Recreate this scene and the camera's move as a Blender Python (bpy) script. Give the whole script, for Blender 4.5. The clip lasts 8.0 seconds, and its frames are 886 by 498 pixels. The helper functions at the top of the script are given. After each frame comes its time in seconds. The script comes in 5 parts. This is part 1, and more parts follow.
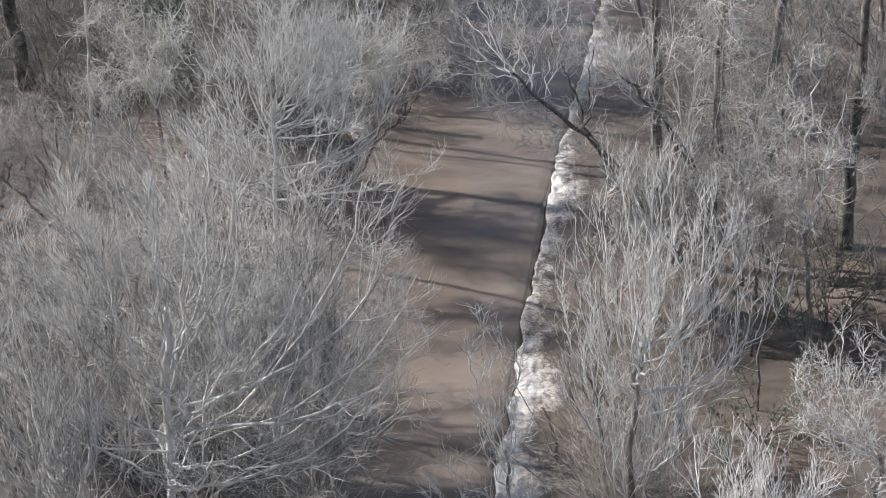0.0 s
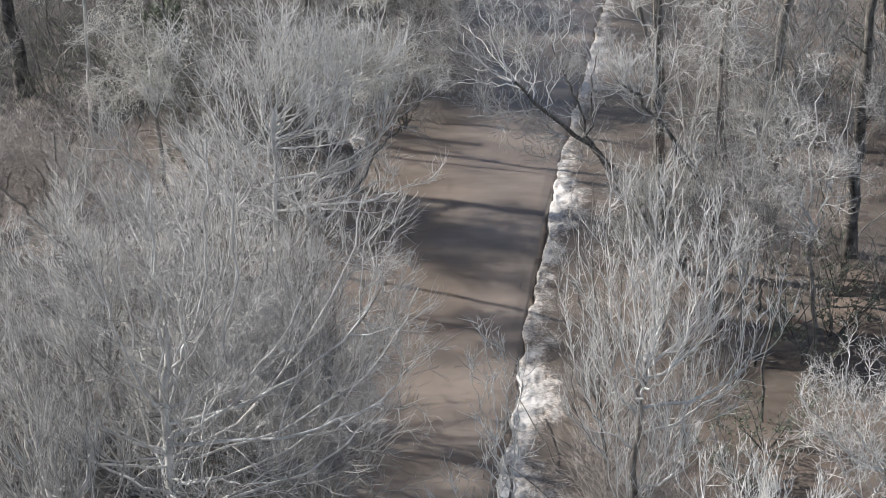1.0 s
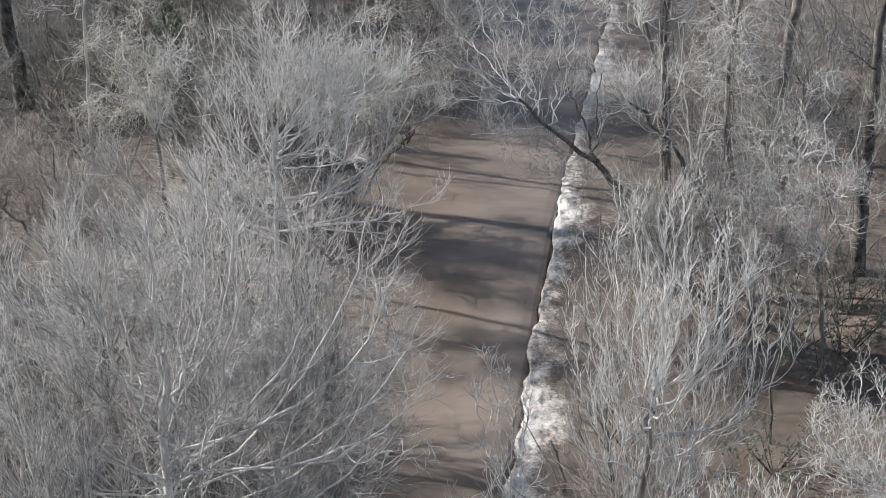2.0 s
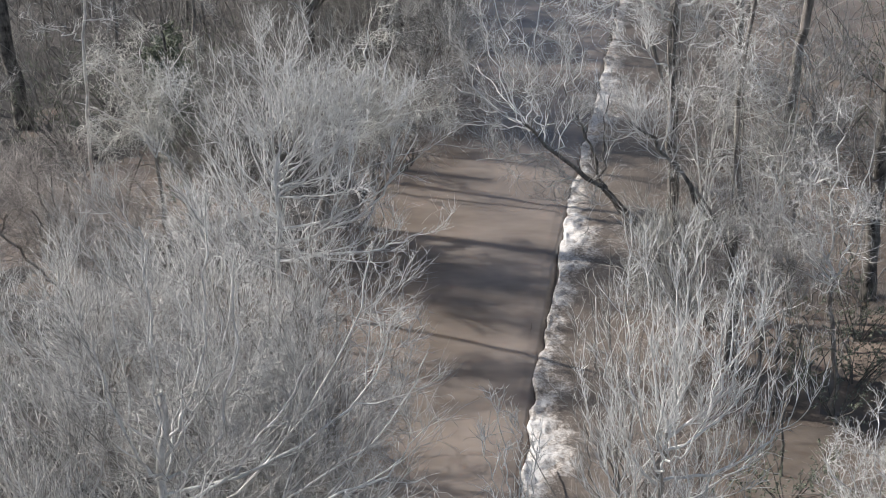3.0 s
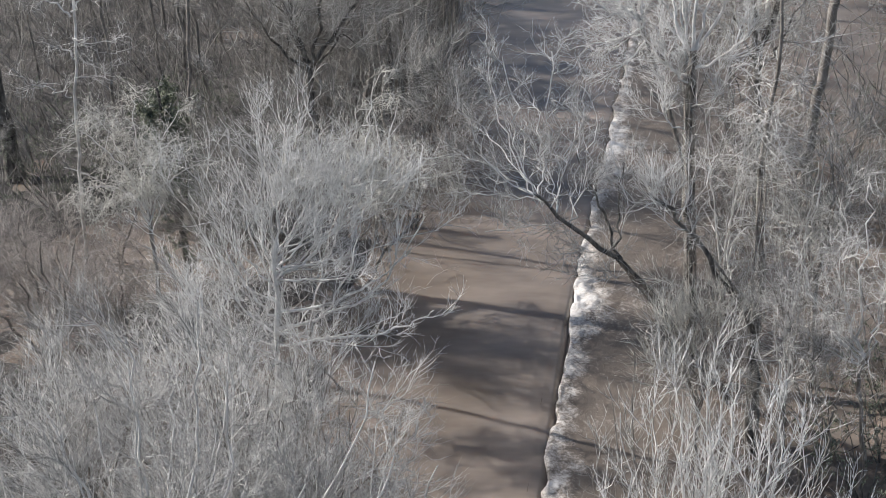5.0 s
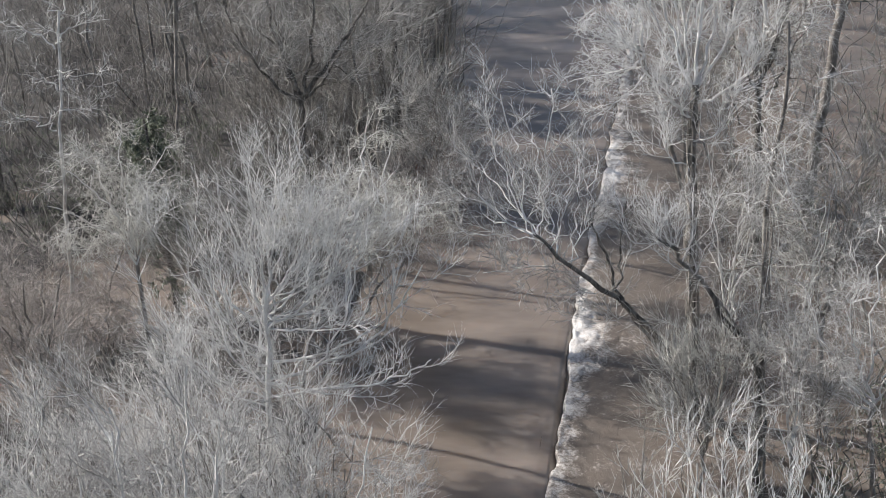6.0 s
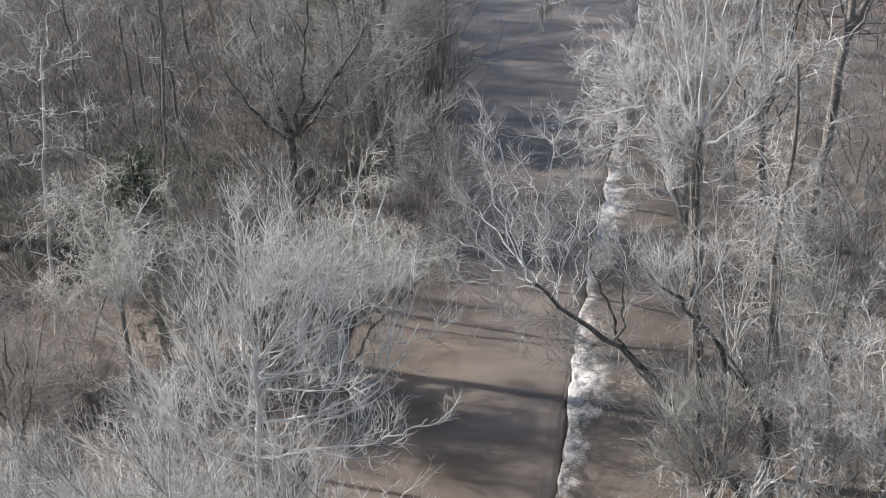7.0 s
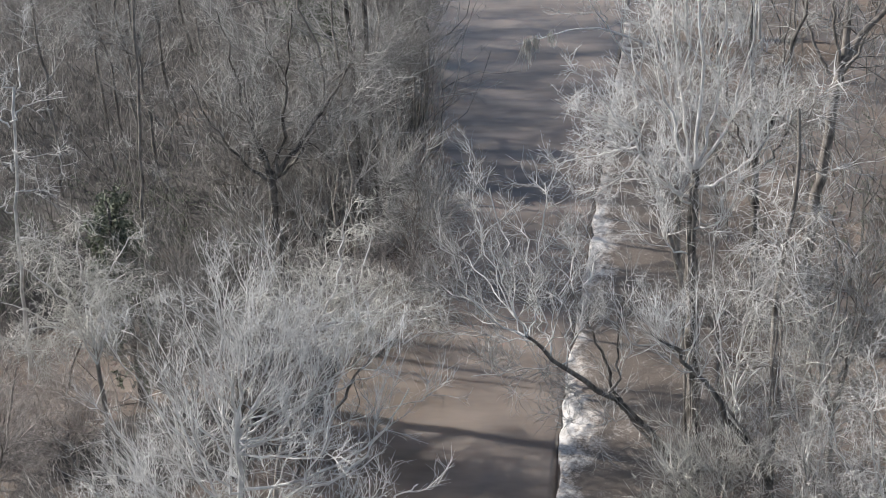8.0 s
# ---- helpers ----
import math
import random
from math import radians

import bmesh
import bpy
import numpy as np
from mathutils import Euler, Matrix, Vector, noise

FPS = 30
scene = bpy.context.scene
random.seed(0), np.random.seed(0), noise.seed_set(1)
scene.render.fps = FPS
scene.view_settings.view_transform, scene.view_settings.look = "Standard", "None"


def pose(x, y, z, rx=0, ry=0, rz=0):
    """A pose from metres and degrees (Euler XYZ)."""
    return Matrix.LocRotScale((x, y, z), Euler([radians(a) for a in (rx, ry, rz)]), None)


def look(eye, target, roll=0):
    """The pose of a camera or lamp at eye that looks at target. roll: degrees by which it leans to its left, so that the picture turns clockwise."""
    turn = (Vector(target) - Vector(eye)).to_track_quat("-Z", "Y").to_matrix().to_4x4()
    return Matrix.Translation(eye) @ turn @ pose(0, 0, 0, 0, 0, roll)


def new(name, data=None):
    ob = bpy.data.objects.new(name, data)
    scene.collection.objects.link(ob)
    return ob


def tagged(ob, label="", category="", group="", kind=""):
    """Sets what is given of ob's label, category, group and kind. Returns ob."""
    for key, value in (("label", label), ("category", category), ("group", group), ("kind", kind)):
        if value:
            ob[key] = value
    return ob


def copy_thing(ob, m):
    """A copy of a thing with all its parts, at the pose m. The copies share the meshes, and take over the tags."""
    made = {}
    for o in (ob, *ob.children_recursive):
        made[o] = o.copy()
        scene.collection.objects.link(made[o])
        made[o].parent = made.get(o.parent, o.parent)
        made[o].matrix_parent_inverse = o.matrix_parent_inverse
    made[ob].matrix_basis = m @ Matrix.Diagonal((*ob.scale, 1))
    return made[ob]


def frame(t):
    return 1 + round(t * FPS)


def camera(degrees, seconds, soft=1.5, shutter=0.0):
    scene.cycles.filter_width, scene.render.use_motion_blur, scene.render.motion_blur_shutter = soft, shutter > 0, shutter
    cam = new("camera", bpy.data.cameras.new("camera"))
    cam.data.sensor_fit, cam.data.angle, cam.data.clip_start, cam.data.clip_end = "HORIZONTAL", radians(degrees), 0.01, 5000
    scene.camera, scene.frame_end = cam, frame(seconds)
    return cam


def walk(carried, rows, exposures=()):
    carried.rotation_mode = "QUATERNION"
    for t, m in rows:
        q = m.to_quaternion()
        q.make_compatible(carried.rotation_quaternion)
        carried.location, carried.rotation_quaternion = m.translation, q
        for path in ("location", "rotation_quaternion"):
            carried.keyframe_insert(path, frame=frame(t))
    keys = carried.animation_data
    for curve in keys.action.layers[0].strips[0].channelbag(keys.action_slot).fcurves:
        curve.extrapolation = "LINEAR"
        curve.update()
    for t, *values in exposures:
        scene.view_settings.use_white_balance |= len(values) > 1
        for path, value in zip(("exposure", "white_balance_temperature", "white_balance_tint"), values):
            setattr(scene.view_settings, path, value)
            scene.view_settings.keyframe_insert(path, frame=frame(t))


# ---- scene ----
cam = camera(34.5, 8.0, soft=0.55)
PATH = [
    (0, (4.642, -48.833, 27.123), (4.336, -47.132, 26.117), -3.7),
    (0.5, (4.635, -48.673, 27.14), (4.327, -46.971, 26.136), -3.8),
    (1, (4.578, -48.425, 27.157), (4.27, -46.722, 26.154), -3.8),
    (1.5, (4.51, -48.097, 27.187), (4.201, -46.393, 26.187), -3.8),
    (3, (4.213, -46.705, 27.408), (3.899, -44.995, 26.42), -3.9),
    (3.5, (4.099, -46.114, 27.497), (3.783, -44.401, 26.514), -3.9),
    (4, (3.961, -45.478, 27.647), (3.644, -43.763, 26.669), -4.0),
    (5.5, (3.459, -43.323, 27.951), (3.147, -41.596, 26.991), -4.0),
    (6, (3.252, -42.536, 28.064), (2.95, -40.805, 27.109), -4.0),
    (6.5, (3.076, -41.681, 28.175), (2.779, -39.946, 27.226), -4.0),
    (7, (2.881, -40.825, 28.26), (2.591, -39.084, 27.32), -3.9),
    (7.5, (2.671, -39.963, 28.341), (2.394, -38.215, 27.409), -3.9),
    (8, (2.45, -39.099, 28.434), (2.187, -37.344, 27.51), -3.8),
]
walk(cam, [(t, look(eye, aim, lean)) for t, eye, aim, lean in PATH])

# ---- world, sun, exposure ----
SUN_AZ, SUN_EL = math.atan2(0.21, -0.978), radians(35)
SUN_DIR = Vector((math.cos(SUN_AZ) * math.cos(SUN_EL), math.sin(SUN_AZ) * math.cos(SUN_EL), math.sin(SUN_EL)))
world = bpy.data.worlds.new("world")
scene.world = world
world.use_nodes = True
wn = world.node_tree.nodes
sky = wn.new("ShaderNodeTexSky")
sky.sky_type, sky.sun_disc = "NISHITA", False
sky.sun_elevation, sky.sun_rotation = SUN_EL, math.pi / 2 - SUN_AZ
sky.dust_density, sky.air_density = 1.5, 1.0
world.node_tree.links.new(sky.outputs[0], wn["Background"].inputs["Color"])
wn["Background"].inputs["Strength"].default_value = 0.092
scene.view_settings.exposure = 0.3
sun = new("sun", bpy.data.lights.new("sun", "SUN"))
sun.data.energy, sun.data.angle, sun.data.color = 5.0, radians(0.6), (1.0, 0.952, 0.905)
sun.matrix_world = look(SUN_DIR * 200, (0, 0, 0))

# ---- materials ----


def mat(name):
    m = bpy.data.materials.new(name)
    m.use_nodes = True
    return m, m.node_tree.nodes, m.node_tree.links, m.node_tree.nodes["Principled BSDF"]


def ramp(nodes, stops):
    r = nodes.new("ShaderNodeValToRGB")
    while len(r.color_ramp.elements) < len(stops):
        r.color_ramp.elements.new(0.5)
    for e, (p, c) in zip(r.color_ramp.elements, stops):
        e.position, e.color = p, (*c, 1)
    return r


def noise_node(nodes, links, scale, detail=5, rough=0.6, stretch=(1, 1, 1)):
    tc, mp, n = nodes.new("ShaderNodeTexCoord"), nodes.new("ShaderNodeMapping"), nodes.new("ShaderNodeTexNoise")
    mp.inputs["Scale"].default_value = stretch
    n.inputs["Scale"].default_value, n.inputs["Detail"].default_value, n.inputs["Roughness"].default_value = scale, detail, rough
    links.new(tc.outputs["Object"], mp.inputs["Vector"])
    links.new(mp.outputs["Vector"], n.inputs["Vector"])
    return n


def bark(name, dark, light, scale=6, bump=0.5):
    """Furrowed bark with lichen-pale patches."""
    m, nodes, links, b = mat(name)
    n1 = noise_node(nodes, links, scale, 6, 0.65, (1, 1, 0.25))
    n2 = noise_node(nodes, links, 2.4, 4, 0.6)
    mid = [(a + c) / 2 for a, c in zip(dark, light)]
    r = ramp(nodes, [(0.38, dark), (0.5, mid), (0.61, light)])
    add = nodes.new("ShaderNodeMath")
    add.operation = "MULTIPLY_ADD"
    add.inputs[1].default_value, add.inputs[2].default_value = 0.5, 0.0
    links.new(n2.outputs["Fac"], add.inputs[0])
    mix = nodes.new("ShaderNodeMath")
    mix.operation = "MULTIPLY_ADD"
    mix.inputs[1].default_value = 0.5
    links.new(n1.outputs["Fac"], mix.inputs[0])
    links.new(add.outputs[0], mix.inputs[2])
    links.new(mix.outputs[0], r.inputs["Fac"])
    links.new(r.outputs["Color"], b.inputs["Base Color"])
    b.inputs["Roughness"].default_value = 0.9
    bp = nodes.new("ShaderNodeBump")
    bp.inputs["Strength"].default_value, bp.inputs["Distance"].default_value = bump, 0.03
    links.new(n1.outputs["Fac"], bp.inputs["Height"])
    links.new(bp.outputs["Normal"], b.inputs["Normal"])
    return m


def twig(name, dark, light):
    """Thin branches: every one a little different, with patches."""
    m, nodes, links, b = mat(name)
    g = nodes.new("ShaderNodeNewGeometry")
    n = noise_node(nodes, links, 0.9, 4, 0.6)
    a = nodes.new("ShaderNodeMath")
    a.operation = "MULTIPLY_ADD"
    a.inputs[1].default_value = 0.55
    s = nodes.new("ShaderNodeMath")
    s.operation = "MULTIPLY"
    s.inputs[1].default_value = 0.5
    links.new(n.outputs["Fac"], s.inputs[0])
    links.new(g.outputs["Random Per Island"], a.inputs[0])
    links.new(s.outputs[0], a.inputs[2])
    mid = [(p + q) / 2 for p, q in zip(dark, light)]
    r = ramp(nodes, [(0.25, dark), (0.52, mid), (0.75, light)])
    links.new(a.outputs[0], r.inputs["Fac"])
    links.new(r.outputs["Color"], b.inputs["Base Color"])
    b.inputs["Roughness"].default_value = 0.75
    return m


BARK_PALE = bark("pale_bark", (0.46, 0.446, 0.425), (0.86, 0.85, 0.83), 5, 0.3)
BARK_GREY = bark("grey_bark", (0.10, 0.09, 0.08), (0.36, 0.33, 0.3), 7)
BARK_DARK = bark("dark_bark", (0.022, 0.02, 0.018), (0.26, 0.24, 0.215), 8, 1.0)
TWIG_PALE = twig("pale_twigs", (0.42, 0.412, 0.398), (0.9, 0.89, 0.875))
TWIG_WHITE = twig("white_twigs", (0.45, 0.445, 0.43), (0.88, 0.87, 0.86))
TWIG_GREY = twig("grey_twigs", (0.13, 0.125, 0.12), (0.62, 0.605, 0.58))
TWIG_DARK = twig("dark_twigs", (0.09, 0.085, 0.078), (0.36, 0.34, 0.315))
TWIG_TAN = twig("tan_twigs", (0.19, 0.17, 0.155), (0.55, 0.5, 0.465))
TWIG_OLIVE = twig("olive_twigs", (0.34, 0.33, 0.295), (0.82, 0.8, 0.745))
TWIG_FINE = twig("fine_pale_twigs", (0.28, 0.272, 0.26), (0.8, 0.785, 0.76))
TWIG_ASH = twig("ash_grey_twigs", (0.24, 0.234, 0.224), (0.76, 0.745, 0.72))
ASH_FINE = twig("fine_ash_grey_twigs", (0.17, 0.166, 0.158), (0.64, 0.628, 0.605))
# material of a crown's finest twigs; darker than the branches on pale and ash
FINEST = {m.name: m for m in (TWIG_GREY, TWIG_DARK, TWIG_TAN, TWIG_OLIVE)}
FINEST.update(ash_grey_twigs=ASH_FINE, pale_twigs=TWIG_FINE, white_twigs=TWIG_PALE)
LEAF = twig("evergreen_leaves", (0.075, 0.09, 0.062), (0.27, 0.295, 0.215))


def ground_material():
    m, nodes, links, b = mat("leaf_litter_and_silt")
    n1, n2 = noise_node(nodes, links, 0.35, 4), noise_node(nodes, links, 7, 8, 0.7)
    litter = ramp(nodes, [(0.35, (0.063, 0.0605, 0.059)), (0.62, (0.13, 0.124, 0.12))])
    silt = ramp(nodes, [(0.35, (0.13, 0.108, 0.09)), (0.62, (0.25, 0.205, 0.172))])
    tc, sep, side = nodes.new("ShaderNodeTexCoord"), nodes.new("ShaderNodeSeparateXYZ"), nodes.new("ShaderNodeMapRange")
    side.inputs["From Min"].default_value, side.inputs["From Max"].default_value = -1.0, 1.0
    links.new(tc.outputs["Object"], sep.inputs[0])
    links.new(sep.outputs["X"], side.inputs["Value"])
    r1 = nodes.new("ShaderNodeMix")
    r1.data_type = "RGBA"
    links.new(side.outputs[0], r1.inputs["Factor"])
    links.new(litter.outputs["Color"], r1.inputs["A"])
    links.new(silt.outputs["Color"], r1.inputs["B"])
    r2 = ramp(nodes, [(0.3, (0.45, 0.42, 0.4)), (0.7, (1.2, 1.15, 1.1))])
    mx = nodes.new("ShaderNodeMix")
    mx.data_type, mx.blend_type = "RGBA", "MULTIPLY"
    mx.inputs["Factor"].default_value = 0.8
    links.new(n1.outputs["Fac"], litter.inputs["Fac"])
    links.new(n1.outputs["Fac"], silt.inputs["Fac"])
    links.new(n2.outputs["Fac"], r2.inputs["Fac"])
    links.new(r1.outputs["Result"], mx.inputs["A"])
    links.new(r2.outputs["Color"], mx.inputs["B"])
    links.new(mx.outputs["Result"], b.inputs["Base Color"])
    b.inputs["Roughness"].default_value = 0.95
    bp = nodes.new("ShaderNodeBump")
    bp.inputs["Strength"].default_value, bp.inputs["Distance"].default_value = 0.8, 0.06
    links.new(n2.outputs["Fac"], bp.inputs["Height"])
    links.new(bp.outputs["Normal"], b.inputs["Normal"])
    return m


def water_material(name, a, c, ripple, bump, stretch):
    """Silty flood water: opaque brown under a glossy, streaked surface."""
    m, nodes, links, b = mat(name)
    n1 = noise_node(nodes, links, 0.5, 4, 0.55, stretch)
    r1 = ramp(nodes, [(0.35, a), (0.65, c)])
    links.new(n1.outputs["Fac"], r1.inputs["Fac"])
    links.new(r1.outputs["Color"], b.inputs["Base Color"])
    b.inputs["Roughness"].default_value, b.inputs["IOR"].default_value = 0.12, 1.33
    m.node_tree.nodes["Principled BSDF"].subsurface_method = "BURLEY"
    b.inputs["Subsurface Weight"].default_value, b.inputs["Subsurface Scale"].default_value = 0.9, 0.5
    b.inputs["Specular IOR Level"].default_value = 0.5
    b.inputs["Subsurface Radius"].default_value = (1.0, 0.85, 0.7)
    n2 = noise_node(nodes, links, ripple, 4, 0.5, stretch)
    bp = nodes.new("ShaderNodeBump")
    bp.inputs["Strength"].default_value, bp.inputs["Distance"].default_value = bump, 0.03
    links.new(n2.outputs["Fac"], bp.inputs["Height"])
    links.new(bp.outputs["Normal"], b.inputs["Normal"])
    return m


def foam_material():
    """Churned water: froth where it is thickest, brown water between, streaked down the flow."""
    m, nodes, links, b = mat("white_water_foam")
    n1, n2 = noise_node(nodes, links, 1.5, 7, 0.66, (1, 1, 1)), noise_node(nodes, links, 9, 7, 0.8, (1, 1.15, 1))
    at = nodes.new("ShaderNodeAttribute")
    at.attribute_name = "froth"

    def plus(a, k, c):
        n = nodes.new("ShaderNodeMath")
        n.operation = "MULTIPLY_ADD"
        n.inputs[1].default_value = k
        links.new(a, n.inputs[0])
        if isinstance(c, float):
            n.inputs[2].default_value = c
        else:
            links.new(c, n.inputs[2])
        return n.outputs[0]

    f = plus(n2.outputs["Fac"], 2.0, -1.0)
    f = plus(n1.outputs["Fac"], 1.7, plus(f, 1.0, -0.83))
    f = plus(at.outputs["Fac"], 0.62, f)
    r = ramp(nodes, [(0.18, (0.17, 0.138, 0.112)), (0.42, (0.4, 0.355, 0.315)), (0.62, (0.66, 0.62, 0.58)), (0.85, (0.84, 0.815, 0.785))])
    links.new(f, r.inputs["Fac"])
    links.new(r.outputs["Color"], b.inputs["Base Color"])
    b.inputs["Roughness"].default_value = 0.45
    bp = nodes.new("ShaderNodeBump")
    bp.inputs["Strength"].default_value, bp.inputs["Distance"].default_value = 0.9, 0.06
    links.new(n2.outputs["Fac"], bp.inputs["Height"])
    links.new(bp.outputs["Normal"], b.inputs["Normal"])
    return m


GROUND = ground_material()
WATER_UP = water_material("silty_pond_water", (0.165, 0.137, 0.115), (0.285, 0.238, 0.202), 2.2, 0.05, (0.35, 1, 1))
WATER_LOW = water_material("silty_tailwater", (0.135, 0.112, 0.093), (0.225, 0.189, 0.16), 5, 0.5, (0.7, 1, 1))
FOAM = foam_material()
CONCRETE = bark("wet_concrete", (0.07, 0.062, 0.055), (0.17, 0.15, 0.132), 3, 0.4)

# ---- mesh helpers ----


def mesh_from(name, verts, quads, material, smooth=True, tris=()):
    """A mesh from arrays of vertices, four-cornered and three-cornered faces."""
    me = bpy.data.meshes.new(name)
    verts, quads = np.asarray(verts, np.float32), np.asarray(quads, np.int32)
    me.vertices.add(len(verts))
    me.vertices.foreach_set("co", verts.ravel())
    tris = np.asarray(tris, np.int32).reshape(-1, 3)
    me.loops.add(quads.size + tris.size)
    me.loops.foreach_set("vertex_index", np.concatenate([quads.ravel(), tris.ravel()]))
    me.polygons.add(len(quads) + len(tris))
    me.polygons.foreach_set("loop_start", np.concatenate([np.arange(0, quads.size, 4), quads.size + np.arange(0, tris.size, 3)]).astype(np.int32))
    me.update(calc_edges=True)
    if smooth:
        me.shade_smooth()
    me.materials.append(material)
    return me


def tubes(pts, rad, sides):
    """Tapered tubes along polylines: pts (n, k, 3), rad (n, k)."""
    n, k, _ = pts.shape
    tan = np.gradient(pts, axis=1)
    tan /= np.linalg.norm(tan, axis=2, keepdims=True) + 1e-9
    ref = np.where(np.abs(tan[:, :1, 2:3]) > 0.9, [[[1.0, 0, 0]]], [[[0, 0, 1.0]]])
    u = np.cross(tan, np.broadcast_to(ref, tan.shape))
    u /= np.linalg.norm(u, axis=2, keepdims=True) + 1e-9
    v = np.cross(tan, u)
    a = np.arange(sides) * 2 * np.pi / sides
    ring = u[:, :, None] * np.cos(a)[:, None] + v[:, :, None] * np.sin(a)[:, None]
    verts = (pts[:, :, None] + ring * rad[:, :, None, None]).reshape(-1, 3)
    i, j, s = np.meshgrid(np.arange(n), np.arange(k - 1), np.arange(sides), indexing="ij")
    at = (i * k + j) * sides
    t = (s + 1) % sides
    quads = np.stack([at + s, at + t, at + sides + t, at + sides + s], -1).reshape(-1, 4)
    return verts, quads


def spikes(pts, rad):
    """Three-sided tapering points for the finest twigs: pts (n, 2, 3)."""
    n = len(pts)
    v, _ = tubes(pts, rad, 3)
    v = v.reshape(n, 2, 3, 3)
    verts = np.concatenate([v[:, 0], pts[:, 1:2]], 1).reshape(-1, 3)
    at = np.arange(n)[:, None, None] * 4
    tris = (at + np.array([[0, 1, 3], [1, 2, 3], [2, 0, 3]])).reshape(-1, 3)
    return verts, tris


def joined(groups):
    verts, quads, off = [], [], 0
    for v, q in groups:
        verts.append(v)
        quads.append(q + off)
        off += len(v)
    return np.concatenate(verts), np.concatenate(quads)


def unit(v):
    return v / (np.linalg.norm(v, axis=-1, keepdims=True) + 1e-9)


def bent(rng, p0, d0, length, r0, k, up, wander, tip=0.25):
    """Polylines that start at p0 along d0, wander and bend upwards (or, below zero, droop)."""
    n = len(p0)
    pts, d = np.empty((n, k, 3)), unit(d0)
    pts[:, 0] = p0
    for s in range(1, k):
        d = unit(d + rng.normal(0, wander, (n, 3)) + np.array([0, 0, up]))
        pts[:, s] = pts[:, s - 1] + d * (length / (k - 1))[:, None]
    rad = r0[:, None] * np.linspace(1, tip, k)
    return pts, rad


def shoots(rng, pts, rad, count, lo, hi, lengths, angles, up, wander, k, thick, rmin, rmax=1.0, skew=0.0):
    """Side shoots of a set of polylines."""
    n, kk, _ = pts.shape
    idx = np.repeat(np.arange(n), count)
    t = rng.uniform(lo, hi, len(idx)) * (kk - 1)
    j = np.minimum(t.astype(int), kk - 2)
    f = (t - j)[:, None]
    p = pts[idx, j] * (1 - f) + pts[idx, j + 1] * f
    r = rad[idx, j] * (1 - f[:, 0]) + rad[idx, j + 1] * f[:, 0]
    tan = unit(pts[idx, j + 1] - pts[idx, j])
    side = unit(np.cross(tan, unit(rng.normal(0, 1, (len(idx), 3)) + np.array([0, 0, skew]))))
    a = np.radians(rng.uniform(*angles, len(idx)))[:, None]
    d = tan * np.cos(a) + side * np.sin(a)
    length = rng.uniform(*lengths, len(idx)) * (1.15 - 0.5 * t / (kk - 1))
    r0 = np.clip(np.minimum(length * thick, r * 0.75), rmin, rmax)
    return bent(rng, p, d, length, r0, k, up, wander)


def spine(points, k, rng, wander):
    """A smooth line through a few points of a trunk."""
    p = np.array(points, float)
    s = np.linspace(0, len(p) - 1, k)
    out = np.stack([np.interp(s, np.arange(len(p)), p[:, a]) for a in range(3)], 1)
    for _ in range(2):
        out[1:-1] = (out[:-2] + 2 * out[1:-1] + out[2:]) / 4
    out[1:-1] += rng.normal(0, wander, (k - 2, 3)) * np.array([1, 1, 0.3])
    return out


